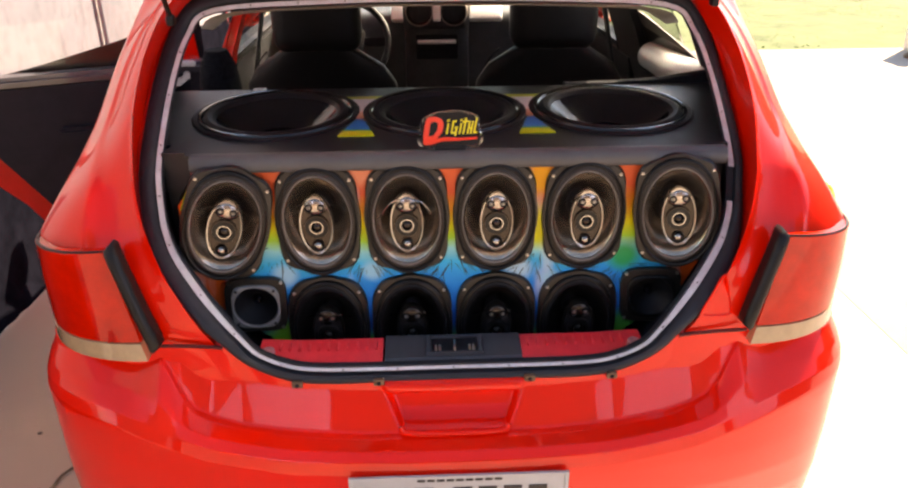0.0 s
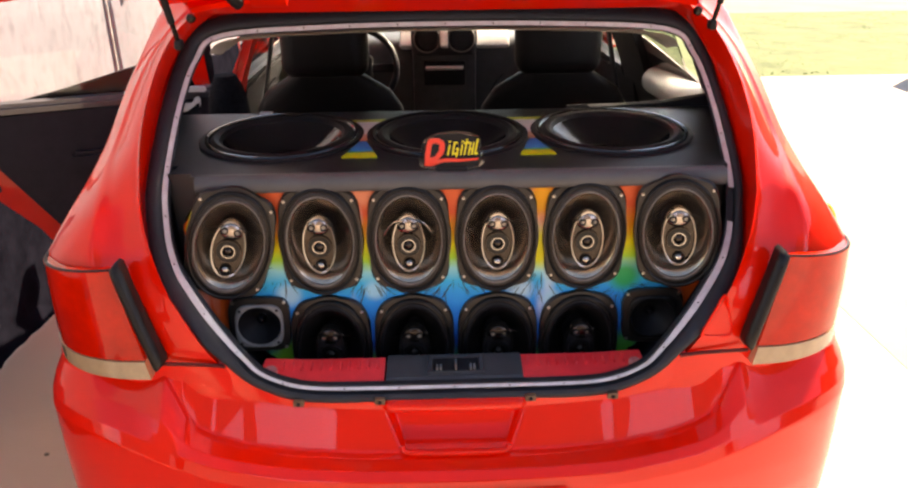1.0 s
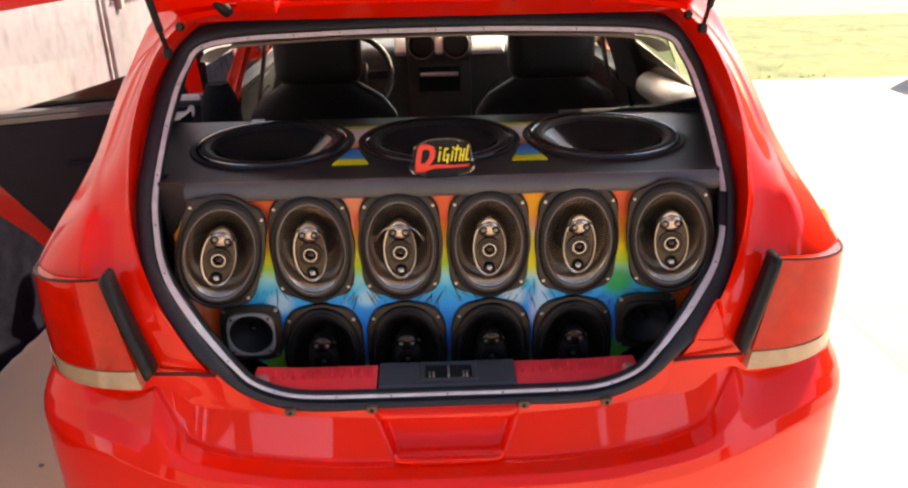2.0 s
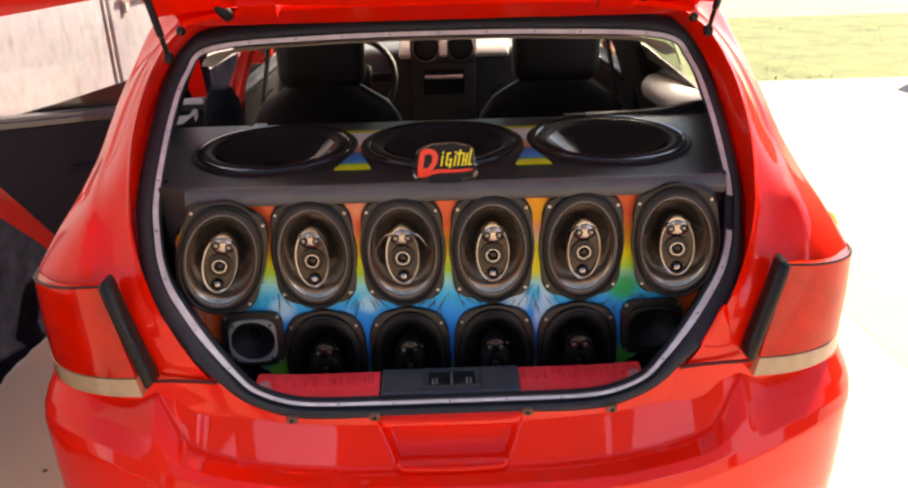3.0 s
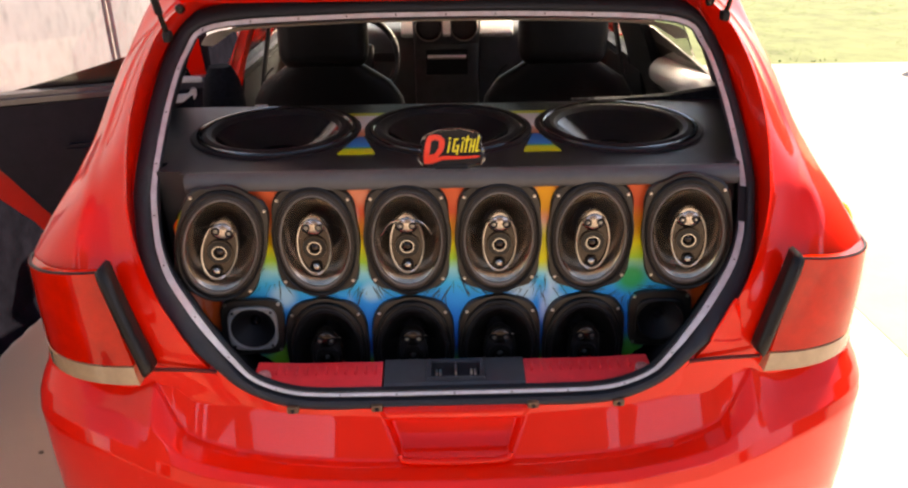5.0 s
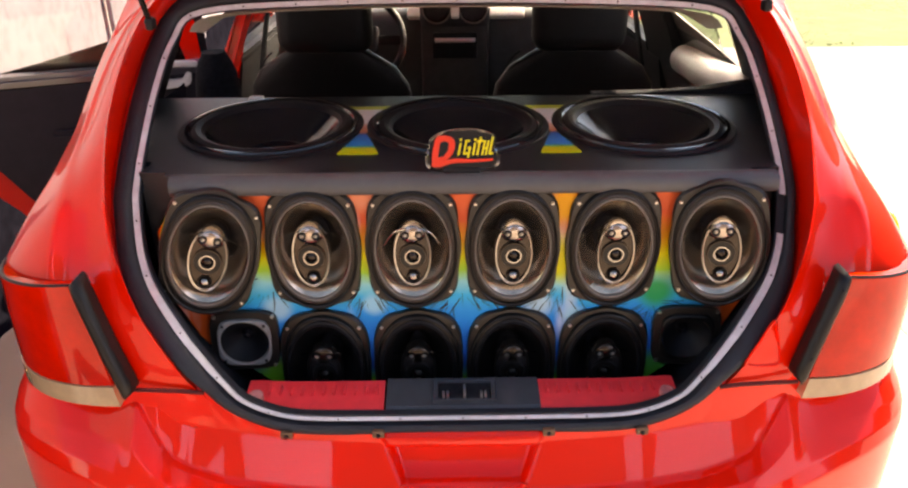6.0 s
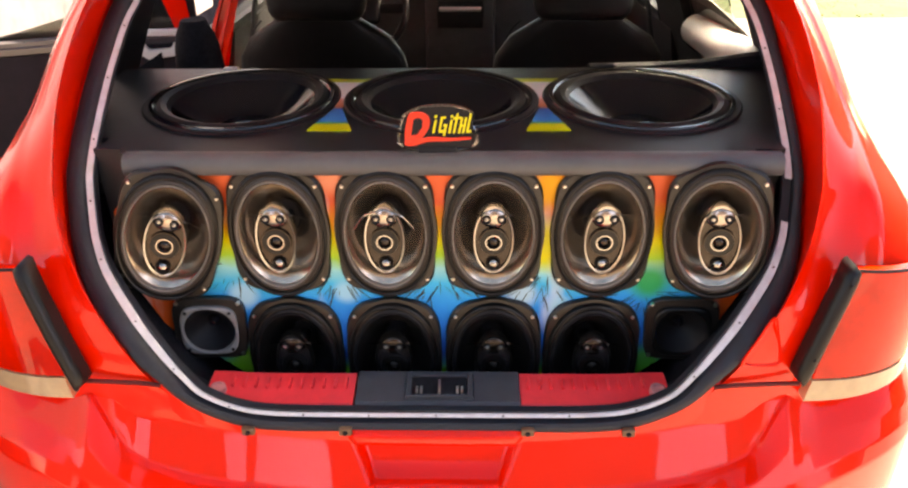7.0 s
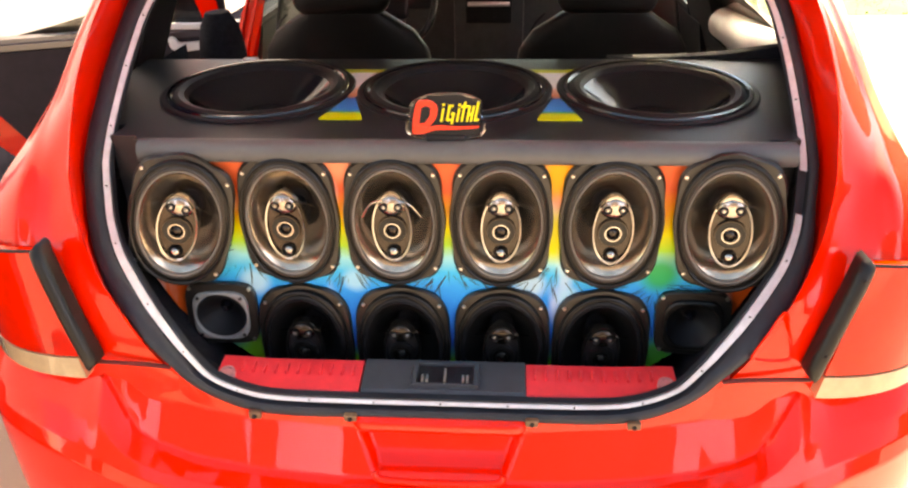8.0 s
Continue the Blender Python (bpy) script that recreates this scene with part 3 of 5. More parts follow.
# grey screwed-on edging: a long piece round the opening, with one gap on the right
inner, outer, thin = ring(-0.003, -0.007), ring(0.006, -0.010), ring(0.001, -0.010)
outer = [t.lerp(o, ease(0.74, 0.86, o.z)) for t, o in zip(thin, outer)]
lip = ring(-0.003, 0.0)
gap = [i for i in range(N) if inner[i].x > 0.4 and 0.990 < inner[i].z < 1.044]
order = [(gap[-1] + 1 + k) % N for k in range(N - len(gap))]
strip = part("edge_strip", loft([[lip[i] for i in order], [inner[i] for i in order], [outer[i] for i in order]]), STRIP, car, "pale grey metal edging strip")
mid = [(a + b) / 2 + Vector((0, -0.0005, 0)) for a, b in zip(inner, outer)]
run = 0.0
last = mid[order[0]]
for i in order:
    run += (mid[i] - last).length
    last = mid[i]
    if run > 0.095:
        run = 0
        b = bmesh.new()
        bmesh.ops.create_uvsphere(b, u_segments=8, v_segments=5, radius=0.0018, matrix=Matrix.Translation(mid[i]) @ Matrix.Diagonal((1, 0.5, 1, 1)))
        part("strip_screw", smooth(b), BRONZE, strip)

# beige roof lining just inside the top of the opening
lining = ring(-0.012, 0.03)
top = [i for i in range(N) if LOOP[i][1] > 1.275]
top = sorted(top)
lin1 = [Vector((lining[i].x * 0.985, lining[i].y + 0.06, lining[i].z - 0.012)) for i in top]
part("roof_lining", loft([[lining[i] for i in top], lin1, [Vector((p.x * 1.02, p.y + 1.5, p.z + 0.035)) for p in lin1]]), HEAD, car, "beige roof lining")

# red panels between the opening and the flanks
W = [(0.60, 0.80), (0.70, 0.80), (0.80, 0.805), (0.90, 0.808), (0.93, 0.806), (0.96, 0.788), (1.0, 0.763), (1.05, 0.744), (1.10, 0.733), (1.2, 0.700), (1.24, 0.684), (1.28, 0.664), (1.34, 0.634), (1.38, 0.604), (1.43, 0.57)]
FLANK = [(0.60, 0.36), (0.80, 0.34), (0.92, 0.34), (1.0, 0.37), (1.1, 0.52), (1.25, 0.62), (1.43, 0.70)]


def quarter_row(p, z1, sx, steps=44):
    """From the jamb at p round the rear corner to the flank at height z1."""
    w, yc = lerp(W, z1), lerp(FLANK, z1)
    row = []
    for k in range(steps + 1):
        a = math.pi / 2 * k / steps
        sq = 0.92 + 0.55 * ease(0.99, 1.14, z1)
        x = p.x * sx + (w - p.x * sx) * math.sin(a) ** sq
        y = p.y + (yc - p.y) * (1 - max(math.cos(a), 0) ** sq)
        z = p.z + (z1 - p.z) * ease(0, 0.7, k / steps)
        # a shallow flange along the jamb, with a crease where the outer skin begins
        u = (x - p.x * sx) / (w - p.x * sx)
        turn = 0.33 + 0.07 * math.sin((z1 - 0.75) * 9) + 0.20 * ease(1.0, 1.12, z1)
        y += 0.016 * ease(0, 0.06, u) * (1 - ease(turn - 0.03, turn + 0.09, u)) * (1 - 0.3 * ease(1.15, 1.4, z1)) * ease(0.84, 0.98, z1)
        # a shallow dish beside the lamp's upper end
        y += 0.016 * math.exp(-((x - 0.606) / 0.034) ** 2 - ((z - 1.025) / 0.055) ** 2)
        row.append(Vector((sx * x, y, z)))
    for y in (0.55, 0.75, 0.98) if z1 < 1.10 else (0.60, 0.64, 0.68):
        if y > yc + 0.05:
            row.append(Vector((sx * (w + 0.012 * (y - yc)), y, z1)))
        else:
            row.append(Vector((sx * w, yc + 0.02 * (y - 0.4), z1)))
    return row


edge = skin_edge
for sx, name in ((-1, "left"), (1, "right")):
    idx = [i for i in range(N) if edge[i].x * sx > 0.30]
    idx.sort(key=lambda i: (edge[i].z if edge[i].x * sx > 0.36 or 0.8 < edge[i].z < 1.3 else (edge[i].z + (abs(edge[i].x) - 0.36) * (1 if edge[i].z < 1 else -1))))
    total = [0.0]
    for i, j in zip(idx, idx[1:]):
        total.append(total[-1] + (edge[j] - edge[i]).length)
    rows = [quarter_row(edge[i], 0.69 + 0.74 * (s / total[-1]), sx) for i, s in zip(idx, total)]
    panel = part("quarter_panel", loft(rows, sharp=50), RED, car, "red rear quarter panel and pillar")
    if sx < 0:
        continue

    skin = BVHTree.FromPolygons([v.co for v in panel.data.vertices], [tuple(p.vertices) for p in panel.data.polygons])

    def on_panel(x, z):
        """The panel's skin at a place across and up."""
        hit = skin.ray_cast(Vector((sx * x, -1, z)), Vector((0, 1, 0)))[0]
        return hit.y if hit else 0.13
    tri = [(0.471, 0.808), (0.515, 0.808), (0.520, 0.822), (0.511, 0.858), (0.496, 0.893), (0.480, 0.855), (0.465, 0.820)]
    pts = curve([(sx * x, on_panel(x, z), z) for x, z in tri], 4, closed=True)
    part("pressed_mark", tube(pts, 0.0030, 6, closed=True), RED, panel, "pressed triangular ridge")

# tail lamps that wrap round the corners


def lamp_surface(sx, v0, v1, t0, t1, lift, nu=16, nv=6):
    """A patch of the lamp: v up the lamp, t from its inner edge to the flank."""
    rows = []
    for j in range(nv + 1):
        v = v0 + (v1 - v0) * j / nv
        row = []
        for i in range(nu + 1):
            t = t0 + (t1 - t0) * i / nu
            zb = 0.751 + 0.006 * t
            zt = 0.958 - 0.02 * t
            z = zb + (zt - zb) * v
            xin = 0.552 + 0.052 * v + 0.01
            w, yc = 0.792 - 0.006 * abs(v - 0.6), 0.33
            a = math.pi / 2 * t
            x = xin + (w - xin) * math.sin(a) ** 0.9
            y = 0.125 + 0.03 * v + (yc - 0.125 - 0.03 * v) * (1 - math.cos(a) ** 0.9)
            n = Vector((math.sin(a) ** 1.2, -math.cos(a), 0)).normalized()
            row.append(Vector((sx * (x + n.x * lift), y + n.y * lift, z)))
        rows.append(row)
    return rows


for sx in (-1, 1):
    def closed_patch(v0, v1, t0, t1, lift, nv=6):
        """A lens patch whose edges turn in to the body."""
        inside = lamp_surface(sx, v0, v1, t0, t1, lift - 0.022, nv=nv)
        rows = lamp_surface(sx, v0, v1, t0, t1, lift, nv=nv)
        rows = [[i[0], *r, i[-1]] for i, r in zip(inside, rows)]
        first, end = inside[0], inside[-1]
        rows = [[first[0], *first, first[-1]]] + rows + [[end[0], *end, end[-1]]]
        return loft(rows, sharp=50)
    lamp = part("tail_lamp", closed_patch(0.175, 1.0, 0.0, 1.0, 0.004), LAMPRED, car, "red tail lamp lens")
    part("reverse_lens", closed_patch(0.0, 0.165, 0.0, 0.95, 0.006, 3), LAMPCLEAR, lamp, "clear reversing lens")
    part("lamp_gap", tube([p for p in lamp_surface(sx, 1.0, 1.0, 0.0, 1.0, 0.0, nv=1)[0]], 0.0035, 6), GLOSS, lamp, "dark gap above the lens")
    # dark bar between the lamp and the tailgate
    prof = curve([(sx * 0.602, 0.150, 0.972), (sx * 0.592, 0.136, 0.95), (sx * 0.562, 0.118, 0.86)] + ([(-0.541, 0.1085, 0.80), (-0.539, 0.109, 0.782)] if sx < 0 else [(0.548, 0.111, 0.815), (0.544, 0.111, 0.795)]), 5)
    b = bmesh.new()
    rows = []
    for i, p in enumerate(prof):
        t = i / (len(prof) - 1)
        w = 0.0112 * max(0.25, (1 - abs(2 * t - 1) ** 7) ** 0.5)
        rows.append([p + Vector((sx * w * u, v, -0.004 * u)) for u, v in ((-1, 0.02), (-0.98, 0.0), (-0.80, -0.006), (-0.4, -0.010), (0.1, -0.012), (0.5, -0.011), (0.85, -0.007), (1, 0.0), (1, 0.02))])
    b.free()
    bar = part("lamp_trim_bar", loft(rows, cap=True, sharp=50), GLOSS, lamp, "black lamp edge trim")
    for i in (5, 12) if sx > 0 else ():
        b = bmesh.new()
        bmesh.ops.create_uvsphere(b, u_segments=8, v_segments=5, radius=0.003, matrix=Matrix.Translation(prof[i] + Vector((0, -0.011, 0))))
        bar_screw = part("bar_screw", smooth(b), BLACK, lamp)
    # a small glossy yellow oval on the right flank only
    if sx > 0:
        b = bmesh.new()
        bmesh.ops.create_uvsphere(b, u_segments=20, v_segments=12, radius=1.0, matrix=pose(0.780, 0.335, 0.964, 12, -24, -14) @ Matrix.Diagonal((0.009, 0.020, 0.032, 1)))
        part("flank_oval", smooth(b, 60), AMBER, car, "small yellow oval on the right flank")
    # shut line between the panel and the bumper
    line = [Vector((sx * x, y, z)) for x, y, z in ((0.425, 0.1245, 0.772), (0.46, 0.1235, 0.777), (0.50, 0.1225, 0.780), (0.55, 0.121, 0.783))]
    part("shut_line", tube(line, 0.0036, 6), GROOVE, car, "dark gap above the bumper")

# rear bumper: a shelf in the middle, full round corners
LOW = [(0.0, 0.55), (0.004, 0.48), (0.02, 0.40), (0.06, 0.31), (0.12, 0.27)]
# heights of its lines across half the car: top edge, upper lip and lower crease of the bright slanting band, top of the bulge
TOPZ = [(0.0, 0.703), (0.29, 0.703), (0.36, 0.725), (0.40, 0.760), (0.425, 0.776), (0.535, 0.783), (0.60, 0.754), (0.83, 0.752)]
LIPZ = [(0.0, 0.682), (0.12, 0.682), (0.30, 0.687), (0.385, 0.698), (0.455, 0.708), (0.482, 0.720), (0.50, 0.740), (0.516, 0.770), (0.54, 0.769), (0.60, 0.745), (0.83, 0.744)]
CREZ = [(0.0, 0.616), (0.18, 0.615), (0.30, 0.619), (0.40, 0.629), (0.46, 0.644), (0.49, 0.658), (0.51, 0.680), (0.53, 0.716), (0.550, 0.748), (0.60, 0.739), (0.83, 0.738)]
CREY = [(0.0, 0.058), (0.49, 0.061), (0.53, 0.078), (0.57, 0.094), (0.62, 0.104), (0.83, 0.108)]
BULZ = [(0.0, 0.598), (0.30, 0.600), (0.45, 0.618), (0.53, 0.640), (0.62, 0.668), (0.72, 0.684), (0.83, 0.684)]


def bumper_profile(x):
    """The bumper's section (y, z) at x across the car, from its top edge down."""
    top, lip, cre, bul, cy = lerp(TOPZ, x), lerp(LIPZ, x), lerp(CREZ, x), lerp(BULZ, x), lerp(CREY, x)
    prof = [(0.136, top - 0.012), (0.120, top), (0.107, top), (0.103, top - 0.004), (max(0.100, cy + 0.004), lip), (cy, cre), (cy - 0.009, cre - 0.005),
            (0.55 * cy - 0.013, bul + 0.35 * (cre - bul)), (0.12 * cy, bul - 0.008), (0.0, bul - 0.032)] + LOW
    out = []
    for (y0, z0), (y1, z1) in zip(prof, prof[1:]):
        out += [(y0 + (y1 - y0) * t, z0 + (z1 - z0) * t) for t in (0, 0.1, 0.5, 0.9)]
    return out + [prof[-1]]


def bumper_row(x):
    """The bumper's skin at x across the car, from top to bottom."""
    s = min(abs(x) / 0.828, 1.0)
    a = math.asin(s ** (1 / 0.86))
    back = 0.335 * (1 - max(math.cos(a), 0) ** 0.72)
    out = []
    for y, z in bumper_profile(abs(x)):
        inset = 1 - (0.10 if z < 0.62 else 0.30) * y * ease(0.3, 0.8, abs(x))
        # the finger recess: a deep pocket with slanting sides under a rounded brow
        t, u = (0.690 - z) / 0.078, x
        if -0.15 <= t < 1 and abs(x) < 0.16:
            e = 1 - ease(0.124, 0.137, abs(x))
            y += 0.030 * e * ease(0.10, 0.22, t) * (1 - ease(0.86, 0.97, t)) - 0.010 * e * (1 - ease(0.08, 0.20, abs(t + 0.01)))
            u *= 1 - 0.26 * max(t, 0) * (1 - ease(0.138, 0.16, abs(x)))
        out.append(Vector((u * inset, y * (1 - 0.75 * ease(0.6, 0.8, abs(x))) + back, z)))
    return out


across = [0.828 * math.sin(math.pi / 2 * i / 44) ** 0.86 for i in range(45)]
across = sorted(set([round(v, 4) for v in across if v > 0.62] + [round(i * 0.004, 4) for i in range(155)]))
across = [-v for v in across[:0:-1]] + across
cols = [bumper_row(x) for x in across]
rows = []
for k in range(len(cols[0])):
    row = [c[k] for c in cols]
    rows.append([Vector((row[0].x, 0.48, row[0].z))] + row + [Vector((row[-1].x, 0.48, row[-1].z))])
bumper = part("rear_bumper", loft(rows, sharp=62), RED, car, "glossy red rear bumper with a finger recess")
part("recess_lip", tube(curve([(-0.100, 0.060, 0.630), (-0.092, 0.055, 0.621), (-0.05, 0.053, 0.6185), (0.0, 0.0525, 0.618), (0.05, 0.053, 0.6185), (0.092, 0.055, 0.621), (0.100, 0.060, 0.630)], 5), 0.0055, 10), RED, bumper, "rounded lower lip of the recess")
for x in (-0.291, -0.14, 0.142, 0.297):
    clip = part("bumper_clip", box((0.020, 0.010, 0.013), (x, 0.101, 0.7035), 0.0025), CLIP, bumper, "small olive brown clip")
    part("clip_pin", lathe([(0.0, -0.003), (0.003, -0.003), (0.004, 0.0), (0.004, 0.004)], 10, at=pose(x, 0.0955, 0.7030)), BLACK, clip)

# number plate with its raised characters as plain bars
plate = part("number_plate", box((0.40, 0.004, 0.13), (0.004, -0.008, 0.508), 0.0015), PLATE, car, "grey number plate")
part("plate_rim", loft([[(0.004 + sx * w, y, 0.508 + sz * h) for sx, sz in ((-1, -1), (1, -1), (1, 1), (-1, 1))] for w, h, y in ((0.20, 0.065, -0.006), (0.20, 0.065, -0.012), (0.194, 0.059, -0.012), (0.193, 0.058, -0.010))], closed=True), PLATE, plate)
for i in range(9):
    part("small_bar", box((0.014, 0.002, 0.006), (-0.065 + i * 0.0175, -0.0105, 0.5635)), PLATEBAR, plate)
for i in range(7):
    x = -0.152 + i * 0.046 + (0.024 if i > 2 else 0)
    part("character_bar", box((0.034, 0.002, 0.068), (x, -0.0105, 0.512)), PLATEBAR, plate)

# sill inside the opening: red ribbed trim either side of the dark latch plate, all sloping up and forward
SILL = [(0.140, 0.690), (0.141, 0.716), (0.146, 0.721), (0.182, 0.727), (0.190, 0.729), (0.212, 0.730), (0.215, 0.70)]


def sill_lift(x):
    """The trim climbs a little towards the corners."""
    return 0.004 * ease(0.27, 0.37, abs(x))


def sill_run(x0, x1, up=0.0):
    return loft([[(x, y, z + up + sill_lift(x)) for y, z in SILL] for x in np.linspace(x0, x1, 14)], cap=True, sharp=30)


for sx in (-1, 1):
    trim = part("sill_trim", sill_run(min(sx * 0.134, sx * 0.372), max(sx * 0.134, sx * 0.372)), RED_TRIM, car, "red ribbed sill trim")
    for k in range(11):
        part("rib", box((0.0045, 0.014, 0.022), (sx * (0.148 + k * 0.0185), 0.186, 0.7275 + sill_lift(0.148 + k * 0.0185)), 0.002, turn=(-83, 0, 0)), RED_TRIM, trim)
    b = lathe([(0.0, -0.004), (0.008, -0.004), (0.0085, -0.007), (0.0125, -0.006), (0.013, 0.004)], 18)
    b.transform(pose(sx * 0.353, 0.166, 0.728 + sill_lift(0.353), -83, 0, 0))
    part("trim_plug", b, PLUG, trim, "pale round plug")
latchp = part("latch_plate", sill_run(-0.130, 0.133, 0.004), LATCHGREY, car, "dark plastic latch plate")


def on_slope(b, x, h):
    """Lay a piece whose face looks along -y on the sill's slope, h up it from its middle."""
    b.transform(pose(x, 0.172 + h * 0.99, 0.7285 + h * 0.12, -83, 0, 0))
    return b


part("latch_recess", on_slope(box((0.088, 0.006, 0.040), (0, -0.0015, 0), 0.002), 0.004, 0.004), CARPET, latchp, "black latch pocket")
part("latch_frame", on_slope(loft([[(sx * w, y, sz * h) for sx, sz in ((-1, -1), (1, -1), (1, 1), (-1, 1))] for w, h, y in ((0.056, 0.027, 0.0), (0.053, 0.025, -0.007), (0.046, 0.021, -0.007), (0.044, 0.019, 0.002))], closed=True), 0.004, 0.004), LATCHGREY, latchp)
part("striker", on_slope(box((0.004, 0.012, 0.028), (0, -0.008, -0.004), 0.0015), 0.004, 0.0), SCREW, latchp, "steel striker")
for x in (-0.032, -0.025, 0.033, 0.040):
    part("bolt", on_slope(box((0.004, 0.008, 0.014), (0, -0.006, -0.008), 0.001), x, 0.0), SCREW, latchp)

# boot floor, its dark carpeted sides, the cabin shell
part("boot_floor", box((1.30, 0.9, 0.02), (0, 0.62, 0.582), 0.003), CARPET, car)
for sx in (-1, 1):
    rows = []
    for j in range(9):
        t = j / 8
        z = 0.64 + t * 0.45
        x = lerp([(0.64, 0.33), (0.72, 0.36), (0.80, 0.425), (0.9, 0.512), (1.0, 0.548), (1.09, 0.565)], z) + 0.02
        rows.append([(sx * x, lerp(DEPTH, z) + 0.012, z), (sx * (x + 0.01), lerp(DEPTH, z) + 0.06, z), (sx * (x + 0.05), 0.30, z), (sx * (x + 0.07), 0.42, z), (sx * 0.66, 0.95, z)])
    part("boot_side", loft(rows), CARPET, car, "black carpeted boot side")
part("sill_back", box((0.74, 0.010, 0.11), (0, 0.226, 0.655), 0.003), CARPET, car)

# inner trims of the rear pillars, and the pale ledge under the right quarter window
for sx in (-1, 1):
    rows = []
    for z in np.linspace(1.06, 1.37, 9):
        xo = lerp([(1.04, 0.546), (1.10, 0.547), (1.19, 0.542), (1.268, 0.522), (1.312, 0.47), (1.34, 0.42), (1.37, 0.40)], z)
        rows.append([(sx * (xo + 0.014), lerp(DEPTH, z) + 0.012, z), (sx * (xo + 0.02), lerp(DEPTH, z) + 0.05, z), (sx * (lerp(W, z) - 0.035), 0.69, z)])
    part("pillar_trim", loft(rows), BLACK, car, "black inner pillar trim")
ledge = []
for x, y, zc, r in ((0.716, 1.452, 1.036, 0.036), (0.714, 1.440, 1.036, 0.044), (0.690, 1.10, 1.061, 0.046), (0.672, 0.86, 1.082, 0.046), (0.668, 0.79, 1.085, 0.040)):
    ledge.append([(x + r * math.cos(q * math.tau / 24), y, zc + r * math.sin(q * math.tau / 24)) for q in range(24)])
part("window_ledge", loft(ledge, closed=True, cap=True, sharp=50), LEDGE, car, "pale rounded trim under the window")
part("ledge_socket", lathe([(0.0, -0.004), (0.014, -0.004), (0.022, -0.010), (0.026, 0.0), (0.026, 0.02)], 18, at=pose(0.712, 1.475, 1.036)), BLACK, car)
# black rail along the back of the deck, rising towards the side
part("shelf_rail", loft([[(x, 0.742, 1.080), (x, 0.742, z), (x, 0.752, z + 0.003), (x, 0.772, z), (x, 0.772, 1.080)] for x, z in ((0.30, 1.106), (0.44, 1.108), (0.54, 1.115), (0.60, 1.124), (0.68, 1.134))], cap=True, sharp=40), CARPET, car, "black parcel shelf rail")

hump = []
for t in np.linspace(0, 1, 9):
    z = 0.90 + 0.25 * t
    w = 0.056 * (1 - 0.5 * t ** 6)
    hump.append([(-0.600 + w * math.cos(a), 1.02 + 0.07 * math.sin(a) * (1 - 0.5 * t ** 4), z) for a in [k * math.tau / 20 for k in range(20)]])
part("belt_cover", loft(hump, closed=True, cap=True, sharp=60), CARPET, car, "black rounded side trim")
# roof, pillars, flanks, bonnet and front: the rest of the shell
roof_rows = []
for y, z, w in ((0.46, 1.405, 0.50), (0.50, 1.428, 0.52), (0.62, 1.442, 0.545), (1.1, 1.462, 0.565), (1.7, 1.460, 0.565), (2.2, 1.435, 0.555), (2.45, 1.40, 0.54)):
    roof_rows.append([(w * math.sin(a), y, z - 0.028 * (abs(math.sin(a)) ** 4)) for a in [math.pi * (i / 16 - 0.5) for i in range(17)]])
part("roof", thick(loft(roof_rows), 0.012), RED, car)
part("rear_header", loft([[Vector((x, 0.455, 1.40)) for x in np.linspace(-0.535, 0.535, 21)], [Vector((x, 0.475, 1.402)) for x in np.linspace(-0.535, 0.535, 21)], [Vector((x, 0.505, 1.38)) for x in np.linspace(-0.52, 0.52, 21)], [Vector((x, 0.535, 1.36)) for x in np.linspace(-0.48, 0.48, 21)]]), RED_IN, car, "red roof edge channel")


def side_panel(name, outline, sx, x=0.79, label="", mat=None, tumble=True, t=0.03):
    """A body panel from an outline in y, z; it leans in above the waist."""
    b = bmesh.new()
    f = b.faces.new([b.verts.new((0, y, z)) for y, z in outline])
    bmesh.ops.triangulate(b, faces=[f])
    bmesh.ops.subdivide_edges(b, edges=b.edges, cuts=3, use_grid_fill=True)
    r = bmesh.ops.extrude_face_region(b, geom=list(b.faces))
    bmesh.ops.translate(b, verts=[v for v in r["geom"] if isinstance(v, bmesh.types.BMVert)], vec=(t, 0, 0))
    for v in b.verts:
        z = v.co.z
        off = lerp([(0.2, -0.06), (0.45, 0.0), (0.75, 0.015), (0.95, -0.01), (1.0, -0.03), (1.43, -0.24)], z) - 0.09 * ease(3.0, 3.9, v.co.y)
        v.co.x = sx * (x + off - v.co.x)
    bmesh.ops.recalc_face_normals(b, faces=b.faces)
    smooth(b, 40)
    return part(name, b, mat or RED, car, label)


def arch(yc, r, z0, a0=180, a1=0, n=12):
    return [(yc + r * math.cos(radians(a0 + (a1 - a0) * i / n)), z0 + r * math.sin(radians(a0 + (a1 - a0) * i / n))) for i in range(n + 1)]


